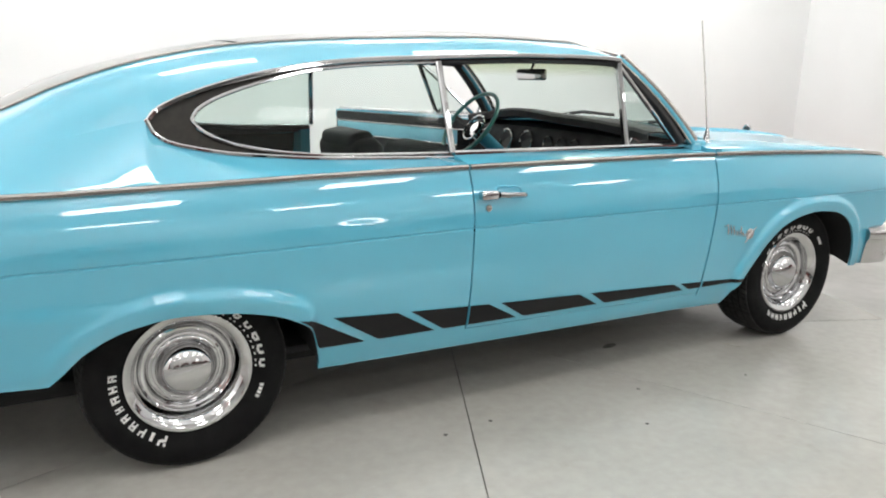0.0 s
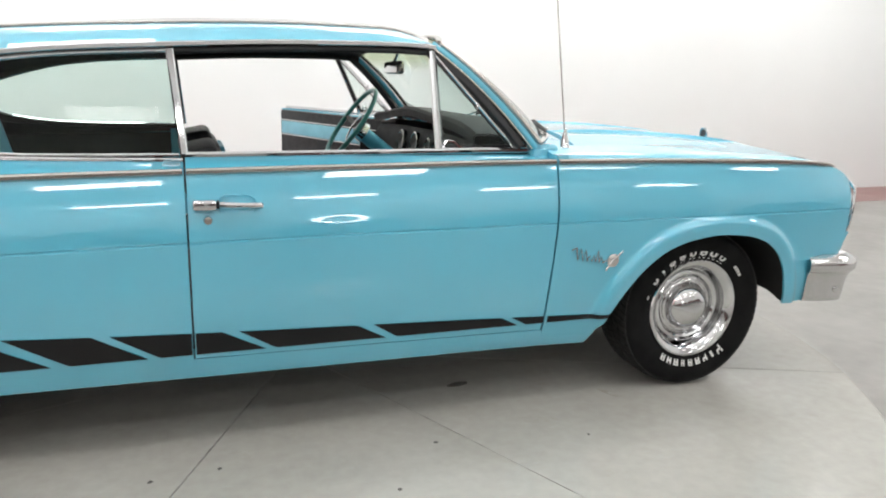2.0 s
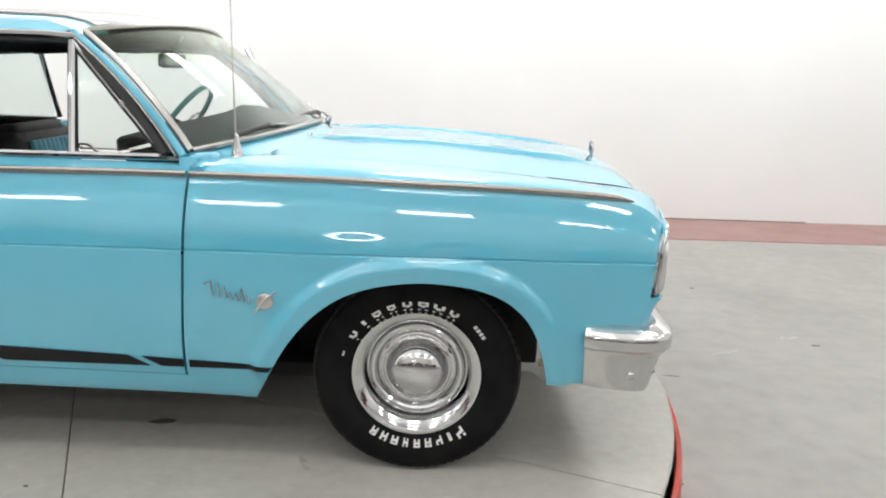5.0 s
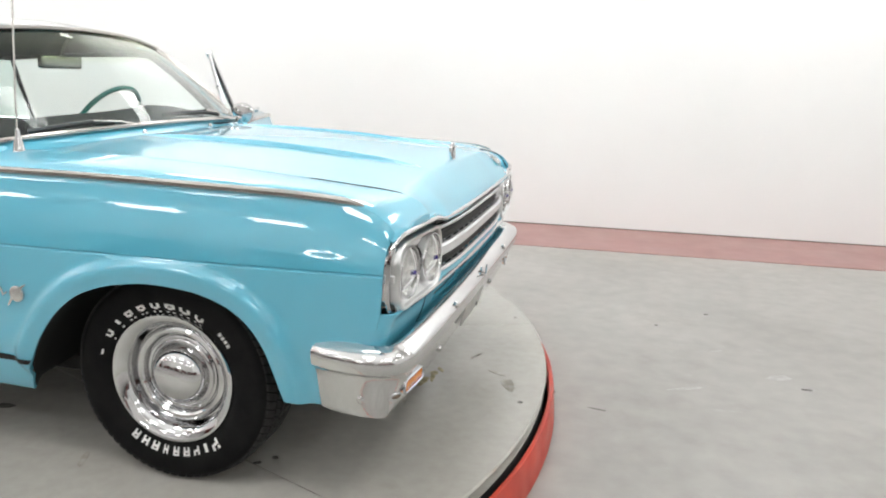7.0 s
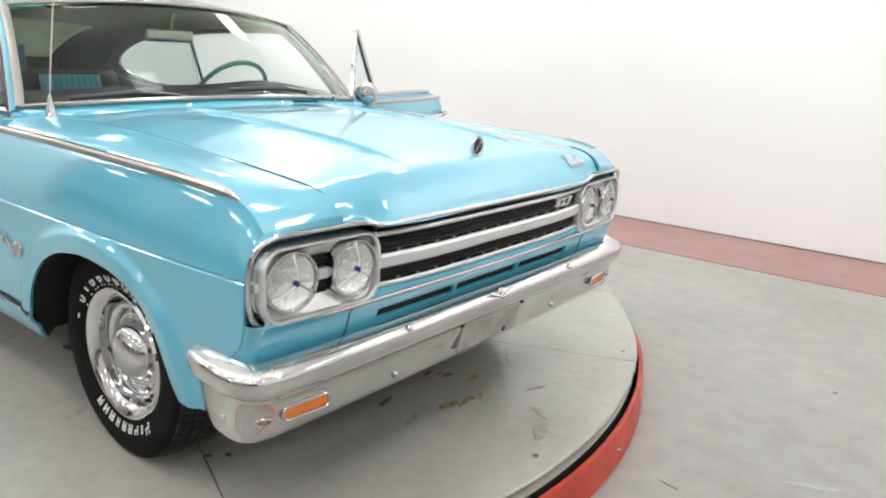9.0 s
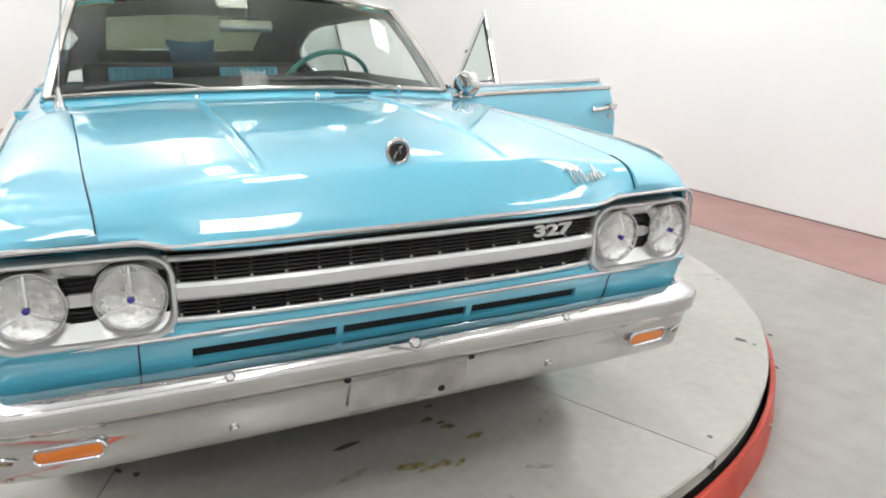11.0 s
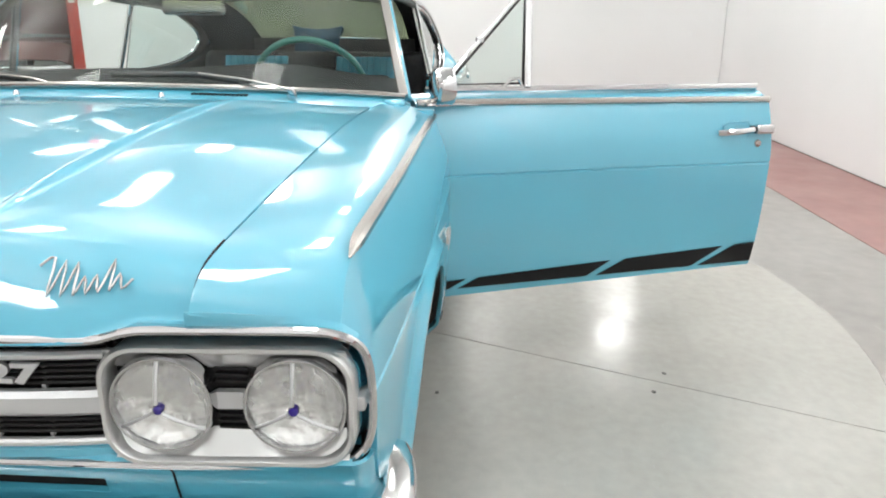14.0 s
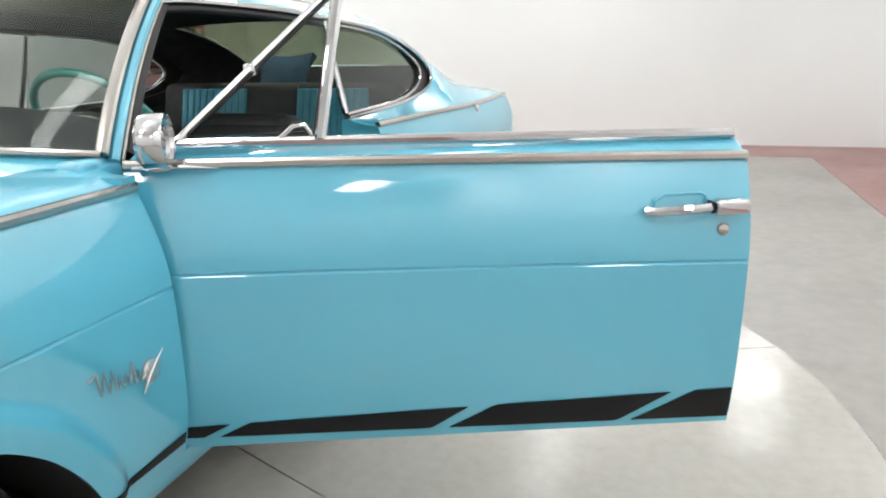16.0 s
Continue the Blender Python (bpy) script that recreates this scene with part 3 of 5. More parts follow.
for s in (-1, 1):
    fender(s, "turquoise front fender with flared wheel arch")

# quarter panels with the fastback pillars
UT = curve((-2.62, .884), (-2.2, .915), (-1.83, .965), (-1.6, 1.016), (-1.467, 1.043), (-1.44, 1.073), (-1.4, 1.097), (-1.3, 1.137), (-1.235, 1.158), (-1.07, 1.2), (-.86, 1.235), (-.48, 1.264), (-.07, 1.285), (.25, 1.290), (.395, 1.284))
UL = curve((-2.62, .884), (-2.2, .915), (-1.83, .965), (-1.6, 1.016), (-1.467, 1.043), (-1.45, 1.008), (-1.405, .977), (-1.32, .957), (-1.243, .944), (-1.08, .930), (-.95, .922), (-.456, .912))
ZE = curve((-2.62, .894), (-2.3, .935), (-2.05, .985), (-1.83, 1.058), (-1.68, 1.130), (-1.44, 1.214), (-1.18, 1.270), (-.835, 1.307), (-.59, 1.324), (-.34, 1.338), (-.07, 1.346), (.21, 1.345), (.30, 1.336), (.36, 1.318), (.395, 1.300))
YE = curve((-2.62, .50), (-2.0, .50), (-1.4, .50), (-.8, .505), (.2, .505), (.395, .50))


def yg(z, x):
    y = .745 - (z - .925) * .24
    if x < -.7:
        y -= .05 * ((-.7 - x) / 1.9) ** 2
    return y


def lower_shoulder(x, s):
    m = (x, s * width(x, ZM(x)), ZM(x))
    z1 = UL(x)
    y1 = yg(z1, x)
    k = min(1.0, max(0.0, (-x - 1.3) / 1.2))
    return bez(m, (x, s * (y1 + .055 + .02 * k), z1 - .012 - .25 * (z1 - m[2]) * (1 - k) - .40 * (z1 - m[2]) * k), (x, s * y1, z1), 9)


def upper_shoulder(x, s):
    z0, z1, y1 = UT(x), ZE(x), YE(x)
    y0 = yg(z0, x)
    return bez((x, s * y0, z0), (x, s * (y0 + (y1 - y0) * .45), z0 + (z1 - z0) * .86), (x, s * y1, z1), 9)


QCOLS = span(-2.6, -1.80, 9) + ease_arch(ARCHR) + span(-.96, GAPR - .003, 8)


def quarter(s, label):
    low, up = [], []
    for X, col in zip(QCOLS, side_grid(QCOLS, s)):
        low.append(col + [tuple(p) for p in lower_shoulder(X, s)[1:]])
    q = sheet("quarter_panel", low, PAINT, car, (0, s, .3), .010, label)
    for X in span(-2.6, -1.8, 9) + span(-1.75, -1.48, 6) + [-1.467, -1.463, -1.455, -1.445, -1.43, -1.41, -1.38] + span(-1.34, .395, 30):
        up.append([tuple(p) for p in upper_shoulder(X, s)])
    sheet("roof_side", up, PAINT, car, (0, s, .5), .010)
    return q


quarter(-1, "turquoise rear quarter panel sweeping into the fastback")
quarter(1, "turquoise rear quarter panel sweeping into the fastback")

# roof, rear glass, deck lid
RCOL = span(-1.12, .395, 26)


def roof_row(x, n=18):
    ye, ze = YE(x) - .004, ZE(x) + .002
    bow = float(np.interp(x, (-1.4, -.5), (.014, .040)))
    return [(x + .115 * (1 - v * v) * max(0, (x - .2) / .195), v * ye, ze + bow * (1 - v * v)) for v in [-1 + 2 * i / n for i in range(n + 1)]]


sheet("roof", [roof_row(x) for x in RCOL], ROOFBLACK, car, (0, 0, 1), .012, "black painted roof panel")
sheet("rear_window", [roof_row(x) for x in span(-1.86, -1.14, 10)], REARGLASS, car, (0, 0, 1), .005, "sloping rear window glass").visible_shadow = False
sheet("deck_lid", [roof_row(x) for x in span(-2.6, -1.88, 10)], PAINT, car, (-.3, 0, 1), .010, "turquoise boot lid")
for s in (-1, 1):
    sweep("roof_trim", [(x, s * (YE(x) + .001), ZE(x) + .003) for x in span(-2.0, .395, 40)], rect(.014, .009, .3), STEEL, car, label="thin bright roof trim")
sheet("tail_panel", [[(-2.605, y, z) for y in span(-.80, .80, 12)] for z in span(.36, .80, 6)], PAINT, car, (-1, 0, 0), .02)
block("rear_bumper", (-2.74, -.86, .40), (-2.62, .86, .53), BUMPCHROME, car, .03, "chrome rear bumper", 3)

# hood
ZC = soften(curve((.96, .975), (1.2, .974), (1.43, .9675), (1.65, .955), (1.80, .942), (1.95, .9265), (2.045, .9095), (2.058, .9065), (2.068, .902), (2.08, .893), (2.10, .8745), (2.12, .853), (2.14, .830), (2.155, .810), (2.172, .780)), .006)


def hood_point(X, v):
    ys = SEAM_Y(X) - .0014
    y = v * ys
    a = abs(y)
    lip = min(1.0, max(0.0, (a - .50) / .09))
    lip = lip * lip * (3 - 2 * lip)
    zc, zs = ZC(X), SEAM_Z(X)
    f = min(1, max(0, (a - .34) / (ys - .34)))
    z = zc + (zs - zc) * (.45 * f * f * (3 - 2 * f) + .55 * f ** 1.4)
    rid = max(0.0, min(1.0, (2.04 - X) / .16)) * max(0.0, min(1.0, (X - 1.0) / .15))
    st = min(1.0, max(0.0, (a - .312) / .014))
    z += rid * (.0080 * math.exp(-((a - .310) / .008) ** 2) - .006 * st * st * (3 - 2 * st) * (1 - f))
    z += .004 * (1 - min(1, a / .3) ** 2)
    x = X + .004 * (1 - lip) * max(0, (X - 2.0) / .16) - (.018 * lip * max(0, (X - 2.0) / .16))
    z = max(z, .784 + .033 * lip)
    rear = max(0.0, (1.15 - X) / .12)
    x -= rear * .11 * v * v
    return (x, y, z)


VS = sorted(set([-1 + 2 * i / 40 for i in range(41)] + [q * s for s in (-1, 1) for q in [.39 + .0055 * k for k in range(32)]]))
HX = span(1.03, 1.9, 24) + span(1.93, 2.04, 5) + [2.05, 2.056, 2.061, 2.066, 2.071, 2.077, 2.085, 2.096, 2.108, 2.122, 2.131, 2.138, 2.144, 2.149, 2.154, 2.159, 2.165, 2.170]
sheet("hood", [[hood_point(X, v) for v in VS] for X in HX], PAINT, car, (0, 0, 1), .010, "turquoise hood with two raised ridges")
for s in (-1, 1):
    line = []
    for X in span(1.80 if s < 0 else 2.02, 2.156, 30):
        a, b = Vector(hood_point(X, s)), Vector((X, s * (SEAM_Y(X) + .0022), SEAM_Z(X)))
        line.append(Vector((a.x, (a.y + b.y) / 2, max(a.z, b.z) - (.0012 if X < 1.95 else .0004))))
    sweep("hood_gap", line, rect(.0030, .006, .1), GAP, car, (0, 0, 1), label="dark gap along the hood")
# mouldings along the shoulder line
PROF = [(-.010, -.0095), (.004, -.0095), (.009, -.004), (.009, .005), (.003, .0105), (-.010, .0105)]


def mould_pts(a, b, s, n):
    return [(x, s * (width(x, ZM(x)) + .002), ZM(x) + .002) for x in span(a, b, n)]


def mould(a, b, s, parent, n=24, tip=0.0):
    prof = [(p[0] * -s, p[1]) for p in PROF]
    pts = mould_pts(a, b, s, n)
    size = [1.0] * len(pts)
    if tip:
        pts += mould_pts(b, b + tip, s, 6)[1:]
        size += [.97, .90, .78, .60, .38, .12]
    return sweep("side_moulding", pts, prof, STEEL, parent, label="polished side moulding", taper=size)


for s in (-1, 1):
    mould(.768, 1.955, s, car, tip=.075)
    mould(-2.58, GAPR - .006, s, car)


# side stripes
STOP = curve((-1.12, .447), (-1.0, .435), (.56, .3655), (1.0, .346))
STRIPES = ((-1.20, -1.045, -.853, -1.012), (-.966, -.739, -.588, -.802), (-.687, -.372, -.242, -.553), (-.319, .05, .148, -.209), (.108, .565, .63, .188), (.607, 1.012, 1.014, .664))


def stripe(s, parent, lo, hi):
    for tl, tr, br, bl in STRIPES:
        a, b = max(min(tl, bl), lo), min(max(tr, br), hi)
        if b - a < .01:
            continue
        rows = []
        for x in span(a, b, 40):
            z0, z1 = .332, STOP(x)
            if tl <= x < bl:
                z0 = STOP(tl) + (.332 - STOP(tl)) * (x - tl) / (bl - tl)
            if x > tr and br > tr + .005:
                z1 = STOP(tr) + (.332 - STOP(tr)) * (x - tr) / (br - tr)
            z0 = max(z0, bottom(x) + .004)
            if x < -1.012:
                z0 = max(z0, AR(x) + .006)
            if z1 < z0:
                z1 = z0
            rows.append([(x, s * (width(x, z0 + (z1 - z0) * i / 5) + .0035), z0 + (z1 - z0) * i / 5) for i in range(6)])
        sheet("side_stripe", rows, DECAL, parent, (0, s, 0), .002, "black vinyl stripe block")


# doors
def in_door(x, y, z):
    """Closed-car place to the open door's own axes."""
    return Vector(((x - .755) * 1.07, y - .9, (z - .6) * 1.07))


def restation(ob, s):
    for o in (ob, *ob.children_recursive):
        for v in o.data.vertices:
            v.co = in_door(*v.co)


def door(s, label):
    cols = span(GAPR + .003, .741, 26)
    rows = []
    for X in cols:
        col = []
        zc = CREASE(X)
        for z in side_rows(bottom(X) + .07, ZM(X), zc):
            x = X + (GAPF(z) - .745) * max(0, (X - .3) / .445)
            col.append((x, s * (width(x, z) - (.004 if zc - .003 < z < zc + .001 else 0)), z))
        x = col[-1][0]
        sh = bez(col[-1], (x, s * .81, .916), (x, s * .75, .924), 7)
        rows.append(col + [tuple(p) for p in sh[1:]])
    d = sheet("door", rows, PAINT, car, (0, s, .2), .045, label)
    mould(GAPR + .004, .757, s, d)
    stripe(s, d, GAPR + .006, .733)
    # bright sill strip under the glass
    ysill = .744 if s < 0 else .786
    sweep("sill_strip", [(x, s * ysill, .929 + .008 * (x + .45)) for x in span(GAPR + .005, .715, 8)], rect(.022, .02, .3), CHROME, d, label="chrome strip under the glass")
    # vent window
    b0, b1, t1 = Vector((.372, s * .735, .940)), Vector((.655, s * .742, .942)), Vector((.362, s * .662, 1.266))
    if s > 0:
        b0, b1, t1 = Vector((.390, .788, .938)), Vector((.678, .795, .938)), Vector((.345, .648, 1.244))
    sweep("vent_post", [b0, t1], rect(.022, .03, .3), CHROME, d, (0, s, 0))
    sweep("vent_frame", [b1, b1.lerp(t1, .5), t1], rect(.014, .018, .3), CHROME, d, (0, s, 0))
    sweep("vent_base", [b0, b1], rect(.014, .014, .3), CHROME, d)
    c = (b0 + b1 + t1) / 3
    tri = [p.lerp(c, .14) for p in (b0, b1, t1)]
    sweep("vent_rubber", [tri[0], tri[1], tri[2]], rect(.008, .012, .2), BLACK, d, (0, s, 0), True)
    bm = bmesh.new()
    vs = [bm.verts.new(p) for p in tri] + [bm.verts.new(p - Vector((0, s * .005, 0))) for p in tri]
    bm.faces.new(vs[:3]), bm.faces.new(vs[3:][::-1])
    for i in range(3):
        bm.faces.new((vs[i], vs[(i + 1) % 3], vs[3 + (i + 1) % 3], vs[3 + i]))
    part("vent_glass", bm, GLASS, d, "clear quarter vent glass", 0).visible_shadow = False
    sweep("vent_latch", [b0.lerp(b1, .04), b0.lerp(b1, .10) + Vector((0, 0, .030)), b0.lerp(b1, .18) + Vector((0, 0, .028)), b0.lerp(b1, .30)], rect(.010, .008, .3), CHROME, d, (0, s, 0), label="chrome vent latch")
    block("vent_hinge", tuple(b1.lerp(t1, .45) - Vector((.012, .008, .012))), tuple(b1.lerp(t1, .45) + Vector((.012, .008, .012))), CHROME, d, .003)
    # handle and lock
    y = s * (width(-.33, .79) + .001)
    h = block("door_handle", (-.440, min(y, y + s * .034), .787), (-.372, max(y, y + s * .034), .818), CHROME, d, .008, "chrome door handle", 3)
    block("button_gap", (-.371, min(y, y + s * .026), .791), (-.365, max(y, y + s * .026), .813), GAP, h, 0)
    sweep("handle_bar", [(-.364, y + s * .022, .802), (-.33, y + s * .026, .800), (-.262, y + s * .020, .796), (-.244, y + s * .006, .794)], rect(.018, .019, .35), CHROME, h, (0, 0, 1))
    sweep("handle_scoop", [(-.36, y + s * .001, .822), (-.35, y + s * .001, .828), (-.28, y + s * .001, .826), (-.262, y + s * .001, .815), (-.262, y + s * .001, .775), (-.28, y + s * .001, .765), (-.35, y + s * .001, .767), (-.362, y + s * .001, .78)], rect(.005, .005, .2), PAINT, h, (0, 1, 0), True, "pressed recess behind the handle")
    yl = s * width(-.398, .754)
    lathe("lock", [(0, .006), (.006, .006), (.011, .004), (.013, 0), (.013, -.01)], STEEL, d, (-.398, yl, .754), (0, s, 0), "round key lock", 24)
    # inner trim
    block("inner_panel", (-.43, min(s * .724, s * .80), .34), (.70, max(s * .724, s * .80), .916), VINYL, d, .01, "black door trim panel")
    block("armrest", (-.30, min(s * .665, s * .73), .60), (.10, max(s * .665, s * .73), .655), VINYL, d, .015, "black door armrest")
    block("inner_band", (-.41, min(s * .718, s * .73), .775), (.69, max(s * .718, s * .73), .85), BAND, d, .004, "light blue trim band")
    for zb in (.770, .857):
        block("trim_strip", (-.41, min(s * .716, s * .73), zb - .004), (.69, max(s * .716, s * .73), zb + .004), CHROME, d, .002)
    if s > 0:
        restation(d, s)
    return d


door(-1, "closed turquoise passenger door")
dL = door(1, "turquoise driver's door standing open")
dL.matrix_basis = Matrix.Translation((.762, .818, .611)) @ Matrix.Rotation(radians(-69.6), 4, "Z") @ Matrix.Rotation(radians(-.3), 4, "X")

# rockers below the doors
for s in (-1, 1):
    rows = []
    for x in span(-1.003, .935, 24):
        z0 = SILL(x)
        rows.append([(x, s * (width(x, z) - (.004 if z > z0 + .06 else 0)), z) for z in (z0 - .004, z0, z0 + .02, z0 + .045, z0 + .066)] + [(x, s * .80, z0 + .075)])
    sheet("rocker_panel", rows, PAINT, car, (0, s, 0), .01, "turquoise sill below the door")
    stripe(s, car, -1.3, GAPR - .005)
    stripe(s, car, .748, 1.02)
    block("door_sill", (-.45, min(s * .62, s * .83), .29), (.74, max(s * .62, s * .83), .315), PAINT, car, .004)
    sheet("door_jamb", [[(-.468, s * y, z) for y in (.86, .83, .80, .72)] for z in span(.31, .91, 6)], PAINT, car, (1, 0, 0), .05, "turquoise rear door jamb")
    sheet("hinge_jamb", [[(.765, s * y, z) for y in (.86, .80, .70)] for z in span(.31, .93, 6)], PAINT, car, (-1, 0, 0), .04, "turquoise hinge pillar")


# windscreen
def ws(v, u):
    """v across -1..1, u up 0..1."""
    b = Vector((.735 + .215 * (1 - v * v) ** .8, v * .762, .963 + .040 * (1 - v * v) ** .8))
    t = Vector((.392 + .118 * (1 - v * v), v * .645, 1.295 + .046 * (1 - v * v)))
    p = b.lerp(t, u)
    return p + Vector((.012, 0, .014)) * (4 * u * (1 - u))


sheet("windscreen", [[ws(v, u) for v in span(-1, 1, 24)] for u in span(0, 1, 10)], WSGLASS, car, (1, 0, .8), .005, "curved clear windscreen with a tinted top band").visible_shadow = False
sheet("cowl", [[ws(v, 0) + Vector((o, 0, -.006 - .30 * min(o, .08) - .10 * max(0, o - .08) - (.02 if o < 0 else 0))) for v in span(-1, 1, 24)] for o in (-.03, .0, .04, .08, .13, .18)], PAINT, car, (0, 0, 1), .01, "turquoise cowl panel")
sweep("windscreen_base_trim", [ws(v, 0) + Vector((.006, 0, .002)) for v in span(-1, 1, 24)], rect(.022, .016, .3), STEEL, car, label="bright trim below the windscreen")
sweep("windscreen_top_trim", [ws(v, 1) + Vector((.002, 0, .004)) for v in span(-1, 1, 24)], rect(.022, .014, .3), STEEL, car, label="bright trim above the windscreen")
for s in (-1, 1):
    sweep("windscreen_side_trim", [ws(s, u) + Vector((.004, s * .000, 0)) for u in span(0, 1, 8)], rect(.020, .030, .3), STEEL, car, (0, s, .3), label="bright windscreen side trim")
    sweep("windscreen_pillar", [ws(s, u) + Vector((-.020, s * .010, -.008)) for u in span(-.02, 1.02, 8)], rect(.022, .024, .3), PAINT, car, (0, s, .3), label="turquoise windscreen pillar")
    sweep("pillar_trim", [ws(s, u) + Vector((-.036 - .004 * (1 - u), s * .009, -.010)) for u in span(-.02, 1.0, 8)], rect(.008, .020, .3), STEEL, car, (0, s, .3), label="thin bright pillar edging")
    sweep("pillar_seal", [ws(s, u) + Vector((-.054 - .016 * (1 - u), s * -.002, -.012)) for u in span(.0, 1.0, 8)], rect(.030, .030, .2), BLACK, car, (0, s, .3), label="black door seal")
    block("hinge_pillar", (.706, min(s * .675, s * .785), .31), (.768, max(s * .675, s * .785), .948), PAINT, car, .012, "turquoise hinge pillar below the windscreen")
    block("pillar_foot", (.728, min(s * .700, s * .772), .895), (.815, max(s * .700, s * .772), .960), PAINT, car, .016, "turquoise cowl corner below the pillar", 3)
    sweep("drip_rail", [(x, s * (yg(UT(x), x) + .004), UT(x) - .004) for x in [-1.467, -1.462, -1.455, -1.445, -1.43, -1.41] + span(-1.37, .392, 40)], rect(.012, .017, .3), CHROME, car, label="chrome drip rail over the windows")
    low = [-1.467, -1.465, -1.46, -1.45, -1.435, -1.415] + span(-1.38, GAPR - .004, 26)
    sweep("window_lower_trim", [(x, s * (yg(UL(x), x) + .004), UL(x) + .003) for x in low], rect(.012, .014, .3), CHROME, car, label="chrome trim below the quarter window")
    # dark insert and inner chrome loop of the quarter window
    IT = curve((-1.335, 1.048), (-1.325, 1.068), (-1.29, 1.094), (-1.23, 1.122), (-1.1, 1.165), (-.96, 1.199), (-.8, 1.220), (-.468, 1.243))
    IL = curve((-1.335, 1.048), (-1.325, 1.026), (-1.30, 1.006), (-1.26, .985), (-1.15, .957), (-1.02, .940), (-.86, .932), (-.468, .929))
    loop = [(x, IT(x)) for x in (-1.335, -1.33, -1.32, -1.30, -1.27) + tuple(span(-1.22, -.47, 18))]
    loop2 = [(x, IL(x)) for x in (-1.335, -1.33, -1.32, -1.30, -1.27) + tuple(span(-1.22, -.47, 18))]
    P = [(x, s * (yg(z, x) - .006), z) for x, z in loop]
    Q = [(x, s * (yg(z, x) - .006), z) for x, z in loop2]
    sweep("quarter_glass_frame", P[::-1] + Q[1:], rect(.012, .016, .3), CHROME, car, (0, s, 0), label="chrome quarter window frame")
    top = [[(x, s * (yg(z, x) - .012), z) for z in span(IT(x) if x > -1.335 else UT(x) * .5 + UL(x) * .5, UT(x), 4)] for x in [-1.467, -1.45, -1.42, -1.38, -1.345, -1.335, -1.325, -1.30, -1.27] + span(-1.22, -.47, 18)]
    bot = [[(x, s * (yg(z, x) - .012), z) for z in span(UL(x), IL(x) if x > -1.335 else UT(x) * .5 + UL(x) * .5, 4)] for x in [-1.467, -1.45, -1.42, -1.38, -1.345, -1.335, -1.325, -1.30, -1.27] + span(-1.22, -.47, 18)]
    sheet("window_surround", top, BRONZE, car, (0, s, 0), .006, "dark insert around the quarter window")
    sheet("window_surround", bot, BRONZE, car, (0, s, 0), .006, "dark insert around the quarter window")
    sheet("quarter_glass", [[(x, s * (yg(z, x) - .018), z) for z in span(IL(x), IT(x), 5)] for x in (-1.33, -1.32, -1.30, -1.27) + tuple(span(-1.22, -.47, 14))], GLASS, car, (0, s, 0), .004, "rounded quarter window glass").visible_shadow = False
    sweep("window_pillar", [(-.455, s * .744, .932), (-.468, s * .706, 1.08), (-.482, s * .668, 1.245)], rect(.024, .016, .3), CHROME, car, (0, s, 0), label="chrome pillar strip between the windows")
    sweep("window_header", [(x, s * (yg(UT(x), x) - .012), UT(x) - .022) for x in span(-.5, .40, 14)], rect(.03, .022, .3), BLACK, car, label="black door window header")

# underbody, wheel wells, cabin floor
block("underbody", (-2.4, -.66, .21), (1.72, .66, .27), UNDER, car, .02, "dark underbody")
block("engine_bay", (1.0, -.52, .33), (2.0, .52, .72), UNDER, car, .02, "dark engine bay behind the grille")
block("firewall", (.74, -.68, .27), (.80, .68, .93), UNDER, car, .01)
for s in (-1, 1):
    for pts, xc in ((ARCHF, 1.42), (ARCHR, -1.42)):
        rows = []
        for X in ease_arch(pts)[::3]:
            z = curve(*pts)(X)
            rows.append([(X, s * (width(X, z, True) - .012), z + .004), (X, s * .80, z + .03), (X, s * .55, z + .05)])
        sheet("wheel_well", rows, UNDER, car, (0, 0, -1), .006, "dark wheel arch liner")
        block("inner_arch", (xc - .42, min(s * .50, s * .55), .25), (xc + .40, max(s * .50, s * .55), .68), UNDER, car, .01)


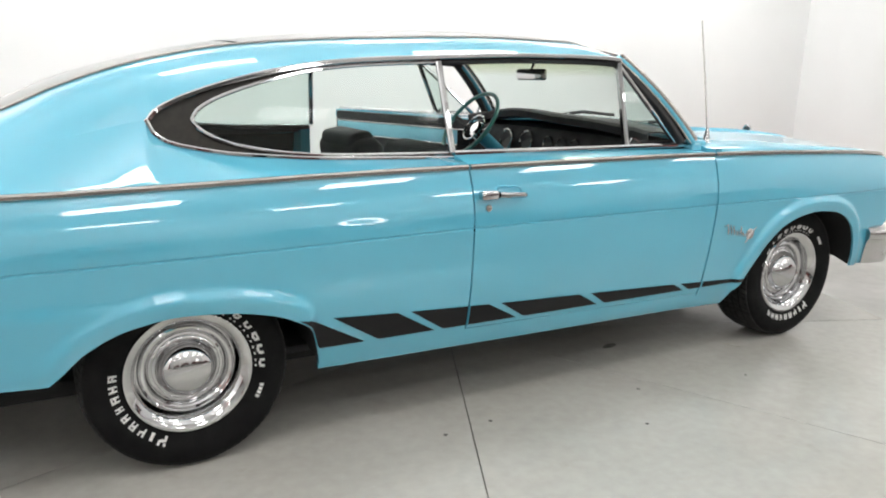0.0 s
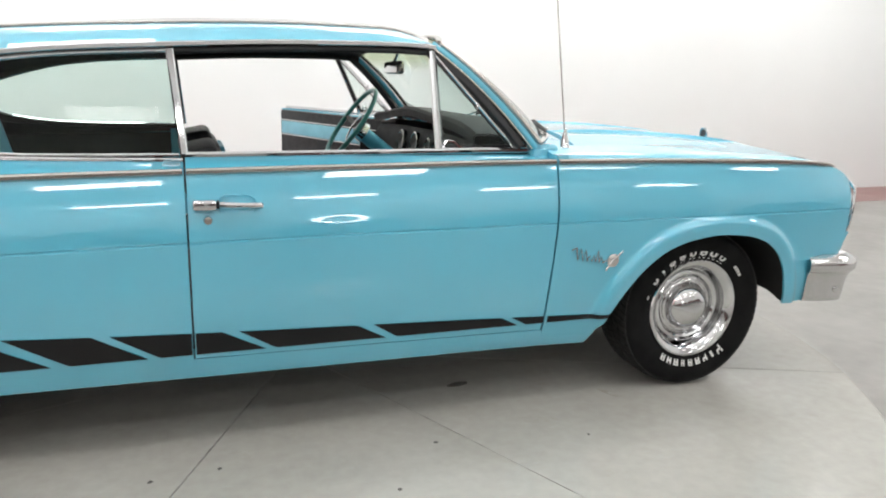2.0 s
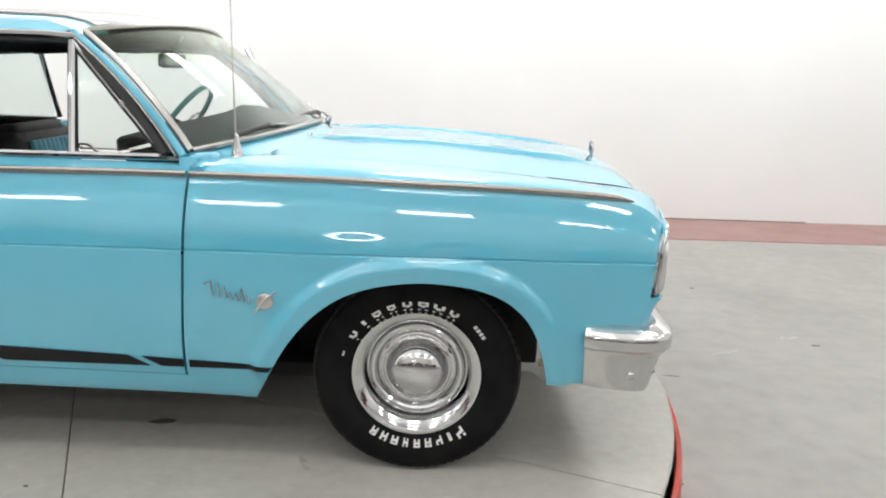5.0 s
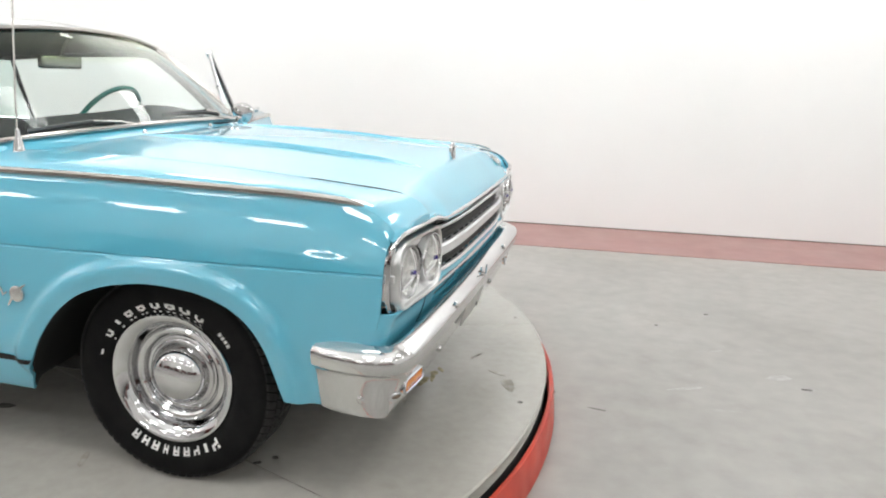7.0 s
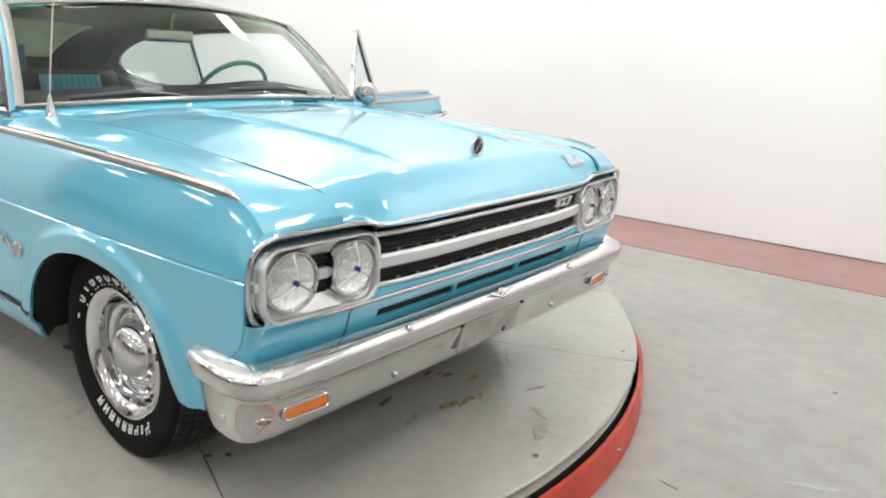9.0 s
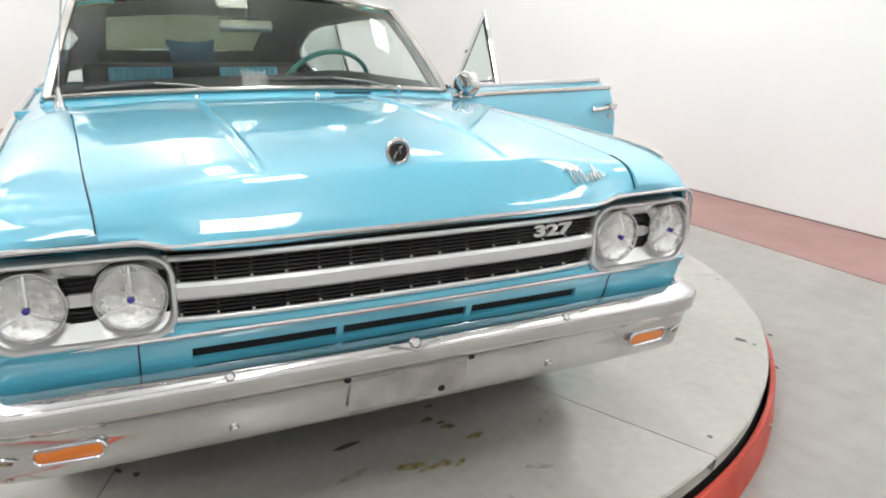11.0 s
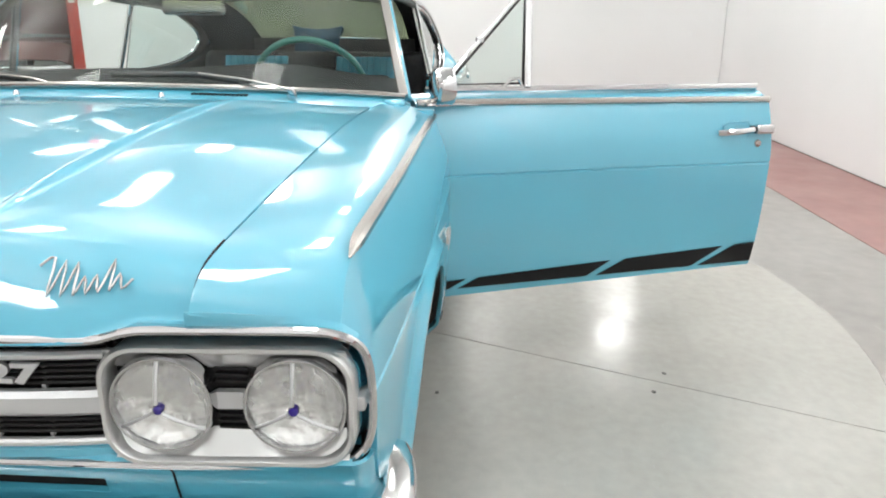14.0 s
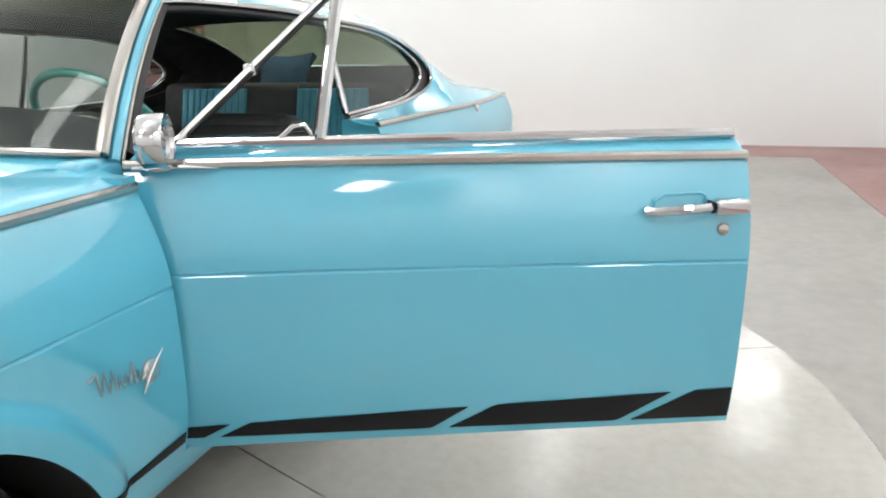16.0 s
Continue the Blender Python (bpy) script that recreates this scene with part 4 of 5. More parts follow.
# wheels
def wheel(x, s, label, turn=0):
    w = root("wheel", label, "")
    del w["label"]
    w.parent = car
    tagged(w, label)
    R = .320
    c = (0, 0, 0)
    ax = (0, s, 0)
    tyre = lathe("tyre", [(.192, -.10), (.213, -.108), (.25, -.112), (.288, -.108), (.308, -.098), (.3165, -.082), (R, -.02), (R, .03), (.3165, .082), (.309, .096), (.300, .1035), (.288, .1065), (.260, .1085), (.235, .106), (.213, .099), (.202, .091), (.192, .080), (.188, -.09)], RUBBER, w, c, ax, "black tyre with raised white lettering", 96)
    # tread blocks
    bm = bmesh.new()
    for ia in range(72):
        for ib, (y0, y1) in enumerate(((-.096, -.060), (-.052, -.020), (-.014, .014), (.020, .052), (.060, .0965))):
            a0 = 2 * math.pi * (ia + .5 * (ib % 2)) / 72
            da = 2 * math.pi / 72 * .40
            sk = .012 * (1 if ib < 2 else -1 if ib > 2 else 0)
            vs = []
            for rr in (.313, .3225):
                for yy, aa in ((y0, a0 - da), (y1, a0 - da + sk * 4), (y1, a0 + da + sk * 4), (y0, a0 + da)):
                    r2 = rr - (.009 if abs(yy) > .08 else 0)
                    vs.append(bm.verts.new((r2 * math.sin(aa), s * yy, r2 * math.cos(aa))))
            bm.faces.new(vs[4:])
            for i in range(4):
                bm.faces.new((vs[i], vs[(i + 1) % 4], vs[4 + (i + 1) % 4], vs[4 + i]))
    tr = part("tread", bm, TREAD, tyre, "grooved rubber tread", 0)
    tagged(tr, kind="stuff")
    rim = lathe("rim", [(.199, .084), (.2015, .093), (.197, .099), (.190, .0985), (.178, .093), (.168, .085), (.162, .077), (.160, .066), (.158, .050), (.1545, .040), (.152, .040), (.150, .047), (.147, .053), (.140, .0565), (.132, .055), (.126, .050), (.1225, .042), (.1205, .036), (.1185, .036), (.117, .041), (.112, .043), (.106, .042), (.10, -.05), (.190, -.05)], CHROME, w, c, ax, "polished stepped chrome rim", 96, 20)
    lathe("hub_cap", [(0, .104), (.02, .1035), (.040, .1005), (.058, .0945), (.073, .085), (.084, .073), (.091, .060), (.094, .050), (.0965, .0465), (.101, .046), (.106, .043), (.108, .036)], CHROME, w, c, ax, "domed chrome hub cap", 72)
    sweep("valve", [(-.136, s * .050, -.105), (-.140, s * .074, -.108)], ring(.005, 8), BLACK, w, (1, 0, 0), label="black tyre valve")
    # raised white strokes of the tyre lettering
    def letter(mid, wide, r0, r1, kind):
        """kind 0: a plain bar; 1 to 3: two stems with cross strokes between."""
        cells = [(-1, 1, 0, 1)]
        if kind:
            cells = [(-1, -.42, 0, 1), (.42, 1, 0, 1) if kind != 2 else (.42, 1, .45, 1), (-.42, .42, .36, .62)]
            if kind == 3:
                cells.append((-.42, .42, .80, 1))
        bm = bmesh.new()
        for a0, a1, q0, q1 in cells:
            vs = []
            for lift in (.0014, -.003):
                for aa, qq in ((a0, q0), (a1, q0), (a1, q1), (a0, q1)):
                    rr = r0 + (r1 - r0) * qq
                    an = radians(mid + wide * aa + turn)
                    off = float(np.interp(rr, (.202, .213, .235, .260), (.091, .099, .106, .1085))) + lift
                    vs.append(bm.verts.new((-s * rr * math.sin(an), s * off, rr * math.cos(an))))
            bm.faces.new(vs[:4])
            for i in range(4):
                bm.faces.new((vs[i], vs[4 + i], vs[4 + (i + 1) % 4], vs[(i + 1) % 4]))
        part("tyre_letter", bm, WHITE, tyre, "", 0)
    return w, letter


WH = {}
for s in (-1, 1):
    for x in (1.4225, -1.401):
        wob, letter = wheel(x, s, "wheel with white-lettered tyre and chrome rim", 62 if x < 0 else 0)
        small = .955 if x < 0 else 1.0
        wob.location = (x, s * .733, .3225 * small - .0085)
        wob.scale = (small, 1, small)
        for i, (wd, kd) in enumerate(((3.0, 2), (1.3, 0), (3.4, 3), (3.2, 3), (3.6, 1), (4.0, 3), (4.4, 1), (3.6, 1))):
            letter(-57 + i * 12.2, wd, .207, .236, kd)
        for i, (wd, kd) in enumerate(((3.2, 2), (1.3, 0), (2.5, 2), (2.6, 3), (2.4, 3), (1.9, 1), (2.8, 3), (2.7, 1), (2.6, 3))):
            letter(142.5 + i * 8.9, wd, .214, .239 if i else .246, kd)
        for i in range(4):
            letter(47.1 + i * 3.2, 1.1, .231, .243, 0)
        letter(-74, 2, .228, .233, 0)
        WH[(x, s)] = wob

# front: lip trim, grille, lamps, valance, bumper
FX = 2.163


def mirrored(pts):
    return pts + [(x, -y, z) for x, y, z in pts[::-1]]


rim_top = [(FX + .012, 0, .793), (FX + .010, .20, .793), (FX + .006, .40, .793), (FX + .002, .515, .794), (FX - .002, .545, .798), (FX - .006, .575, .805), (FX - .011, .62, .807), (FX - .026, .80, .806), (FX - .033, .845, .800), (FX - .043, .874, .781), (FX - .052, .885, .744), (FX - .055, .888, .685), (FX - .057, .884, .640), (FX - .055, .869, .608), (FX - .048, .835, .595), (FX - .032, .70, .593), (FX - .020, .58, .595), (FX - .010, .40, .598), (FX - .002, .2, .599), (FX, 0, .599)]
loop = rim_top + [(x, -y, z) for x, y, z in rim_top[-2:0:-1]]
sweep("grille_surround", smooth(loop, 4, True), ring(.0062, 8), CHROME, car, (1, 0, 0), True, "chrome surround of the grille and headlights")
for s in (-1, 1):
    ny = span(.650, .872, 12)
    low = [(float(np.interp(y, (.62, .80, .845, .874), (FX - .011, FX - .026, FX - .033, FX - .043))) - .003, s * y, float(np.interp(y, (.62, .80, .845, .874), (.807, .806, .800, .781))) + .001) for y in ny]
    top = [(float(np.interp(y, (.65, .76, .872), (2.149, 2.136, 2.112))), s * y, float(np.interp(y, (.65, .70, .80, .85, .872), (.832, .831, .823, .812, .795)))) for y in ny]
    mid = [((a[0] + b[0]) / 2 + .003, a[1], (a[2] + b[2]) / 2) for a, b in zip(low, top)]
    sheet("fender_lip", [low, mid, top], PAINT, car, (1, 0, .4), .005, "turquoise front edge of the fender over the lamps")
grille = block("grille", (2.075, -.53, .60), (2.09, .53, .785), GAP, car, .003, "blacked-out grille with horizontal bars and a wide silver bar")


def gx(y):
    return 2.158 - .028 * (y / .54) ** 4


def gbar(name, z, h, dep, mat, off=0.0, lab=""):
    return sweep(name, [(gx(y) + off, y, z) for y in span(-.529, .529, 20)], rect(dep, h, .3), mat, grille, label=lab)


gbar("upper_bar", .764, .012, .016, SATIN, .006, "thin silver bar")
for z in (.753, .744, .735, .726, .717):
    gbar("grille_bar", z, .0045, .02, BLACK, -.012)
for z in (.669, .660, .651, .642):
    gbar("grille_bar", z, .0045, .02, BLACK, -.012)
gbar("centre_bar", .6915, .038, .024, SATIN, .004, "wide silver centre bar")
gbar("lower_bar", .630, .011, .014, SATIN, .004, "thin silver bar")
gbar("lower_panel", .612, .024, .02, PAINT, -.004, "turquoise strip below the grille")
gbar("upper_panel", .780, .014, .02, BLACK, -.006)
for i in range(-7, 8):
    y = i * .073
    for za, zb in ((.709, .759), (.634, .675)):
        block("grille_divider", (gx(y) - .03, y - .0025, za), (gx(y) - .008, y + .0025, zb), DIVIDER, grille, 0)
        block("divider_foot", (gx(y) - .009, y - .0025, za), (gx(y) - .003, y + .0025, za + .006), SATIN, grille, 0)
# engine-size number on the grille
fc = bpy.data.curves.new("number", "FONT")
fc.body, fc.size, fc.extrude, fc.align_x, fc.align_y = "327", .050, .003, "CENTER", "CENTER"
fc.offset = .0022
fo = bpy.data.objects.new("number_curve", fc)
scene.collection.objects.link(fo)
bpy.context.view_layer.update()
nm = bpy.data.meshes.new_from_object(fo.evaluated_get(bpy.context.evaluated_depsgraph_get()))
nm.materials.clear()
nm.materials.append(SATIN)
bpy.data.objects.remove(fo)
num = new("engine_badge", nm)
num.parent = grille
num.matrix_basis = Matrix.Translation((gx(.386) + .004, .386, .736)) @ Matrix(((0, 0, 1, 0), (1.48, 0, 0, 0), (0, .80, 0, 0), (0, 0, 0, 1)))
tagged(num, "chrome engine-size number 327")


def rrect(y0, y1, z0, z1, r, n=6):
    out = []
    for cy, cz, a in ((y1 - r, z1 - r, 0), (y0 + r, z1 - r, 90), (y0 + r, z0 + r, 180), (y1 - r, z0 + r, 270)):
        out += [(cy + r * math.cos(radians(a + 90 * i / n)), cz + r * math.sin(radians(a + 90 * i / n))) for i in range(n + 1)]
    return out


for s in (-1, 1):
    hx = 2.1315
    lamp_y = (.604, .786)
    tilt = lambda y: hx + .008 - .06 * (abs(y) - .604)
    bez_o = rrect(.524, .862, .603, .776, .052, 8)
    bezel = sweep("headlight_bezel", [(tilt(y), s * y, z) for y, z in bez_o], [(-.007, -.034), (.007, -.034), (.007, .004), (.003, .010), (-.003, .010), (-.007, .004)], BEZEL, car, (1, 0, 0), True, "satin silver twin headlight bezel")
    rows = [[(tilt(y) - .026, s * y, z) for y in span(.53, .855, 6)] for z in (.608, .694, .771)]
    sheet("bezel_backing", rows, BLACK, bezel, (1, 0, 0), .006, "black backing between the lamps")

    def rise(y):
        h = [math.sqrt(max(0, .073 ** 2 - (y - q) ** 2)) for q in lamp_y]
        return max(.046, *h)
    for sg, edge in ((1, .772), (-1, .607)):
        rows = []
        for y in span(.530, .856, 44):
            za = .694 + sg * rise(y)
            zb = edge if sg * (edge - za) > .001 else za + sg * .001
            rows.append([(tilt(y) - .016 + .018 * i / 3, s * y, za + (zb - za) * i / 3) for i in range(4)])
        sheet("bezel_band", rows, BEZEL, bezel, (1, 0, 0), .004, "satin silver band")
    sheet("bezel_bar", [[(tilt(y) - .006, s * y, z) for y in span(.671, .719, 4)] for z in (.681, .684, .704, .707)], SATIN, bezel, (1, 0, 0), .012, "satin silver bar")
    for zz in (.648, .658, .668, .720, .730, .740):
        block("bezel_rib", (tilt(.695) - .021, min(s * .672, s * .718), zz - .0015), (tilt(.695) - .012, max(s * .672, s * .718), zz + .0015), BLACK, bezel, 0)
    rim = bez_o[27:] + bez_o[:9]
    side = [[(tilt(y) - .004 - .017 * i, s * (y + .003 + .0055 * i * min(1, max(0, (y - .79) / .04))), z) for i in range(4)] for y, z in rim]
    sheet("bezel_side", side, CHROME, bezel, (.3, s, 0), .003, "polished outer flank of the bezel")
    block("bezel_fin", (2.072, min(s * .850, s * .880), .682), (tilt(.86) - .002, max(s * .850, s * .880), .705), SATIN, bezel, .004, "silver side fin")
    for y in lamp_y:
        c = Vector((tilt(y) + .002, s * y, .694))
        ax = Vector((1, s * .07, 0)).normalized()
        hl = lathe("headlight", [(.064, -.02), (.065, .004), (.067, .009), (.070, .009), (.0720, .004), (.0725, -.006), (.0725, -.03)], CHROME, car, c, ax, "round headlight with tri-bar lens and blue centre dot", 56)
        lathe("reflector", [(.001, -.020), (.012, -.0195), (.026, -.0175), (.040, -.014), (.052, -.010), (.060, -.005), (.065, -.001)], REFLECTOR, hl, c, ax, "silver reflector bowl", 28, 12)
        lathe("headlight_lens", [(.001, .020), (.02, .0188), (.04, .0150), (.058, .0085), (.068, .001), (.066, -.001), (.057, .0065), (.039, .0125), (.001, .0172)], LENS, hl, c, ax, "clear domed lens", 40).visible_shadow = False
        lathe("blue_dot", [(0, .0245), (.004, .024), (.0065, .022), (.0075, .018), (.0075, .010)], BLUEDOT, hl, c, ax, "blue jewel dot", 20)
        for a in (90, 212, 328):
            dy, dz = math.cos(radians(a)), math.sin(radians(a))
            p = [c + Vector((.021 - .017 * (q / .066) ** 2, dy * q, dz * q)) for q in (.008, .03, .05, .067)]
            sweep("tri_bar", p, rect(.005, .005, .3), SATIN, hl, (1, 0, 0))

# front body behind the lip and valance
sheet("nose_panel", [[(2.060, y, z) for y in span(-.86, .86, 10)] for z in (.59, .70, .806)], PAINT, car, (1, 0, 0), .008)
YV = span(-.86, .86, 30)


def val(y, z):
    x = np.interp(z, (.47, .52, .545, .575, .60), (2.092, 2.116, 2.124, 2.131, 2.150)) - .022 * (abs(y) / .86) ** 3
    return (float(x) + .004, y, z)


val_ob = sheet("valance", [[val(y, z) for y in YV] for z in (.556, .570, .585, .592, .602)], PAINT, car, (1, 0, 0), .01, "turquoise valance with three dark air slots")
sheet("valance_lower", [[val(y, z) for y in YV] for z in (.47, .50, .515, .527)], PAINT, val_ob, (1, 0, 0), .01)
for a, b in ((-.86, -.495), (-.176, -.160), (.160, .176), (.495, .86)):
    sheet("valance_web", [[val(y, z) for y in span(a, b, 8)] for z in (.527, .545, .556)], PAINT, val_ob, (1, 0, 0), .01)
for s in (-1, 1):
    rows = []
    for z in (.47, .50, .52, .538, .555, .568, .585, .602):
        a, b = Vector(val(s * .855, z)), Vector((XF(z) - .003, s * (width(XF(z), z) - .004), z))
        rows.append([tuple(p) for p in bez(a, (a.x - .002, b.y, z), b, 7)])
    sheet("valance_corner", rows, PAINT, val_ob, (1, s, 0), .006)
for y in (-.60, .60):
    sweep("valance_seam", [Vector(val(y, z)) + Vector((.0012, 0, 0)) for z in (.475, .52, .545, .575, .60)], rect(.002, .003, .1), GAP, val_ob, (0, 1, 0))
# shallow sheet close behind the slots, their shade painted in near-black
sheet("slot_recess", [[(val(y, z)[0] - .013, y, z) for y in span(-.5, .5, 8)] for z in (.515, .545, .572)], GAP, val_ob, (1, 0, 0), .004, "near-black sheet with the shade of the air slots in its colour")

half = [(1.912, .900), (1.95, .914), (2.00, .922), (2.06, .927), (2.10, .922), (2.132, .907), (2.151, .880), (2.161, .838), (2.166, .77), (2.169, .65), (2.171, .45), (2.172, .22), (2.172, 0)]
plan = [(x, -y) for x, y in half] + [(x, y) for x, y in half[-2::-1]]
BPROF = [(-.075, .490), (-.060, .500), (-.046, .5115), (-.034, .5195), (-.030, .5205), (-.026, .5195), (-.010, .5120), (.003, .5058), (.0085, .5020), (.0125, .497), (.0155, .492), (.016, .478), (.015, .466), (.013, .455), (.006, .446), (-.005, .438), (-.014, .425), (-.028, .39), (-.047, .335), (-.056, .315), (-.066, .305), (-.085, .303)]
rows = []
for i, (x, y) in enumerate(plan):
    a, b = Vector(plan[max(0, i - 1)]), Vector(plan[min(len(plan) - 1, i + 1)])
    t = (b - a).normalized()
    nrm = Vector((t.y, -t.x))
    keep = .22 + .78 * abs(nrm.x) ** 1.5
    rows.append([(x + nrm.x * (o if z > .45 else o * keep), y + nrm.y * (o if z > .45 else o * keep), z) for o, z in ((o, z + (.020 * (1 - abs(nrm.x) ** 2) * min(1, (.44 - z) / .1) if z < .44 else 0)) for o, z in BPROF)])
fb = sheet("front_bumper", rows, BUMPCHROME, car, (1, 0, 0), .006, "worn chrome front bumper with creased lower face")
for y in (-.43, .43):
    lathe("bumper_bolt", [(0, .006), (.007, .005), (.011, .001), (.011, -.004)], BUMPCHROME, fb, (2.183, y, .503), (1, 0, .35), "", 20)
for s in (-1, 1):
    ys = rrect(.682, .818, .358, .394, .017, 4)
    bx = lambda y: 2.134 - .012 * (abs(y) - .685) / .13
    tl = sweep("turn_signal", [(bx(y) + .012, s * y, z) for y, z in ys], rect(.008, .010, .3), CHROME, fb, (1, 0, 0), True, "amber turn signal in a chrome frame")
    sheet("signal_lens", [[(bx(y) + .008 + .004 * math.sin(math.pi * (z - .360) / .032), s * y, z) for y in span(.688, .812, 8)] for z in span(.360, .392, 5)], AMBER, tl, (1, 0, 0), .006, "amber lens")
    mk = sweep("corner_marker", [(2.130, s * .842, .372), (2.129, s * .858, .372), (2.122, s * .878, .375), (2.114, s * .892, .378)], rect(.006, .022, .35), CHROME, fb, (0, 0, 1), label="small pointed chrome marker beside the signal", taper=[.25, .9, 1, .5])
    sweep("marker_lens", [(2.134, s * .852, .372), (2.130, s * .866, .373), (2.124, s * .882, .376)], rect(.004, .010, .3), RUST, mk, (0, 0, 1), taper=[.4, 1, .5])
    lathe("bumper_cap", [(0, .004), (.009, .0035), (.012, .001), (.012, -.004)], BUMPCHROME, fb, (2.048, s * .917, .374), (0, s, -.1), "", 20)
    lathe("lower_bolt", [(0, .003), (.008, .0027), (.011, .0008), (.011, -.006)], BUMPCHROME, fb, (2.133, s * .42, .345), (1, 0, -.3), "", 18)
plate = sheet("plate_mount", [[(2.156 - .15 * max(0, .425 - z) * 1.6 + .003, y, z) for y in span(-.155, .155, 6)] for z in (.335, .36, .40, .432)], PLATE, fb, (1, 0, 0), .006, "blank plate recess of dull metal")
for y, z in ((-.163, .432), (.163, .432), (.09, .35)):
    lathe("plate_bolt", [(0, .007), (.009, .006), (.011, 0)], GAP, fb, (2.156 - .24 * (.43 - z), y, z), (1, 0, 0), "", 14)
sweep("bumper_emblem", [(2.182, -.065, .511), (2.191, 0, .490), (2.182, .065, .511)], rect(.006, .006, .3), CHROME, fb, (1, 0, 0), label="chrome vee emblem")
lathe("emblem_disc", [(0, .007), (.010, .006), (.015, .001), (.015, -.004)], CHROME, fb, (2.180, 0, .506), (1, 0, .35), "", 24)

# ---- cabin ----
def liner(name, rows, mat, out, label=""):
    return sheet(name, rows, mat, car, out, .004, label)


liner("headliner", [[(x, y * .97, z - .03) for x, y, z in roof_row(x)] for x in span(-1.10, .36, 14)], VINYL, (0, 0, -1), "black headliner")
for s in (-1, 1):
    liner("roof_lining", [[(p.x, p.y - s * .022, p.z - .012) for p in upper_shoulder(X, s)] for X in span(-2.3, -1.48, 8) + span(-1.46, .40, 24)], VINYL, (0, -s, 0), "black side lining")
    liner("quarter_lining", [[(p[0], p[1] - s * .03, p[2] - .004) for p in [Vector((X, s * (width(X, .72) - .02), .62)), Vector((X, s * (width(X, .72) - .02), .72))] + lower_shoulder(X, s)] for X in span(-2.3, -.48, 22)], VINYL, (0, -s, 0), "black quarter trim panel")
    liner("kick_panel", [[(x, s * .70, z) for x in (.42, .76)] for z in (.30, .90)], VINYL, (0, -s, 0))
block("cabin_floor", (-1.6, -.74, .27), (.76, .74, .30), VINYL, car, .01, "black carpeted floor")
block("rear_shelf", (-2.1, -.62, .86), (-1.30, .62, .885), VINYL, car, .01, "black rear shelf")
liner("rear_lining", [[(-1.80 - .06 * (1 - (y / .5) ** 2), y, z) for y in span(-.52, .52, 10)] for z in (.87, .96, 1.052)], VINYL, (1, 0, 0), "black lining below the rear window")
block("rear_bulkhead", (-1.34, -.70, .30), (-1.28, .70, .86), VINYL, car, .01)


def cushion(name, lo, hi, mat, parent, tilt=0.0, label="", bevel=.05, pivot=None):
    c = Vector(pivot or lo)
    m = Matrix.Translation(c) @ Matrix.Rotation(radians(tilt), 4, "Y") @ Matrix.Translation(-c)
    return block(name, lo, hi, mat, parent, bevel, label, 4, m)


def front_seat(y, label):
    b = cushion("front_seat", (-.28, y - .25, .33), (.22, y + .25, .51), VINYL, car, -4, label)
    cushion("seat_insert", (-.23, y - .17, .47), (.20, y + .17, .525), BLUEVINYL, b, -4, "blue seat insert", .02)
    k = cushion("backrest", (-.37, y - .26, .38), (-.21, y + .26, .915), VINYL, b, -12, "black vinyl backrest", .06, (-.29, y, .38))
    for i in range(9):
        yy = y - .16 + i * .036
        cushion("pleat", (-.215, yy, .48), (-.192, yy + .036, .86), BLUEVINYL, k, -12, "blue pleat", .010, (-.29, y, .38))
    cushion("headrest_top", (-.36, y - .20, .86), (-.23, y + .20, .945), VINYL, k, -12, "", .035, (-.29, y, .38))


front_seat(-.37, "front bucket seat in black vinyl with blue pleated insert")
front_seat(.37, "front bucket seat in black vinyl with blue pleated insert")
rear = cushion("rear_seat", (-1.20, -.62, .34), (-.70, .62, .56), VINYL, car, -5, "rear bench seat in black and blue vinyl")
rk = cushion("backrest", (-1.26, -.64, .48), (-1.10, .64, 1.0), VINYL, rear, -14, "black rear backrest", .05, (-1.2, 0, .48))
for a, b in ((-.50, -.14), (.14, .50)):
    n = 10
    for i in range(n):
        yy = a + (b - a) * i / n
        cushion("pleat", (-1.105, yy, .56), (-1.080, yy + (b - a) / n, .96), BLUEVINYL, rk, -14, "blue pleat", .010, (-1.2, 0, .48))
rows = []
for u in span(-1, 1, 12):
    rows.append([(-1.27 + .055 * (1 - u * u) * (1 - v * v) - .10 * (v + 1) * .5, (.145 * u) * (1 - .12 * (1 - v * v)), 1.0 + .135 * v * (1 - .14 * (1 - u * u))) for v in span(-1, 1, 12)])
pil = sheet("cushion", rows, NAVY, None, (1, 0, 0), .05)
tagged(pil, "dark blue cushion leaning on the rear seat", "cushion")
console = block("console", (-.35, -.09, .30), (.30, .09, .52), VINYL, car, .02, "black centre console", 3)

# dash
dash = sweep("dashboard", [(.625 + .095 * (1 - (y / .72) ** 2), y, .875) for y in span(-.72, .72, 12)], [(-.12, -.12), (-.13, .02), (-.10, .072), (-.02, .092), (.08, .078), (.12, .03), (.12, -.12)], VINYL, car, label="black padded dashboard with round dials")
for y, r in ((.06, .042), (-.05, .042), (-.16, .042), (.24, .058), (.40, .058)):
    lathe("dial", [(r * .82, .004), (r * .9, .010), (r, .008), (r * 1.02, 0), (r * 1.02, -.02)], STEEL, dash, (.496 + .095 * (1 - (y / .72) ** 2), y, .872), (-1, 0, .15), "bright dial bezel", 28)
    lathe("dial_face", [(0, .002), (r * .85, .002), (r * .85, -.01)], BLACK, dash, (.496 + .095 * (1 - (y / .72) ** 2), y, .872), (-1, 0, .15), "black dial face", 28)
rows = []
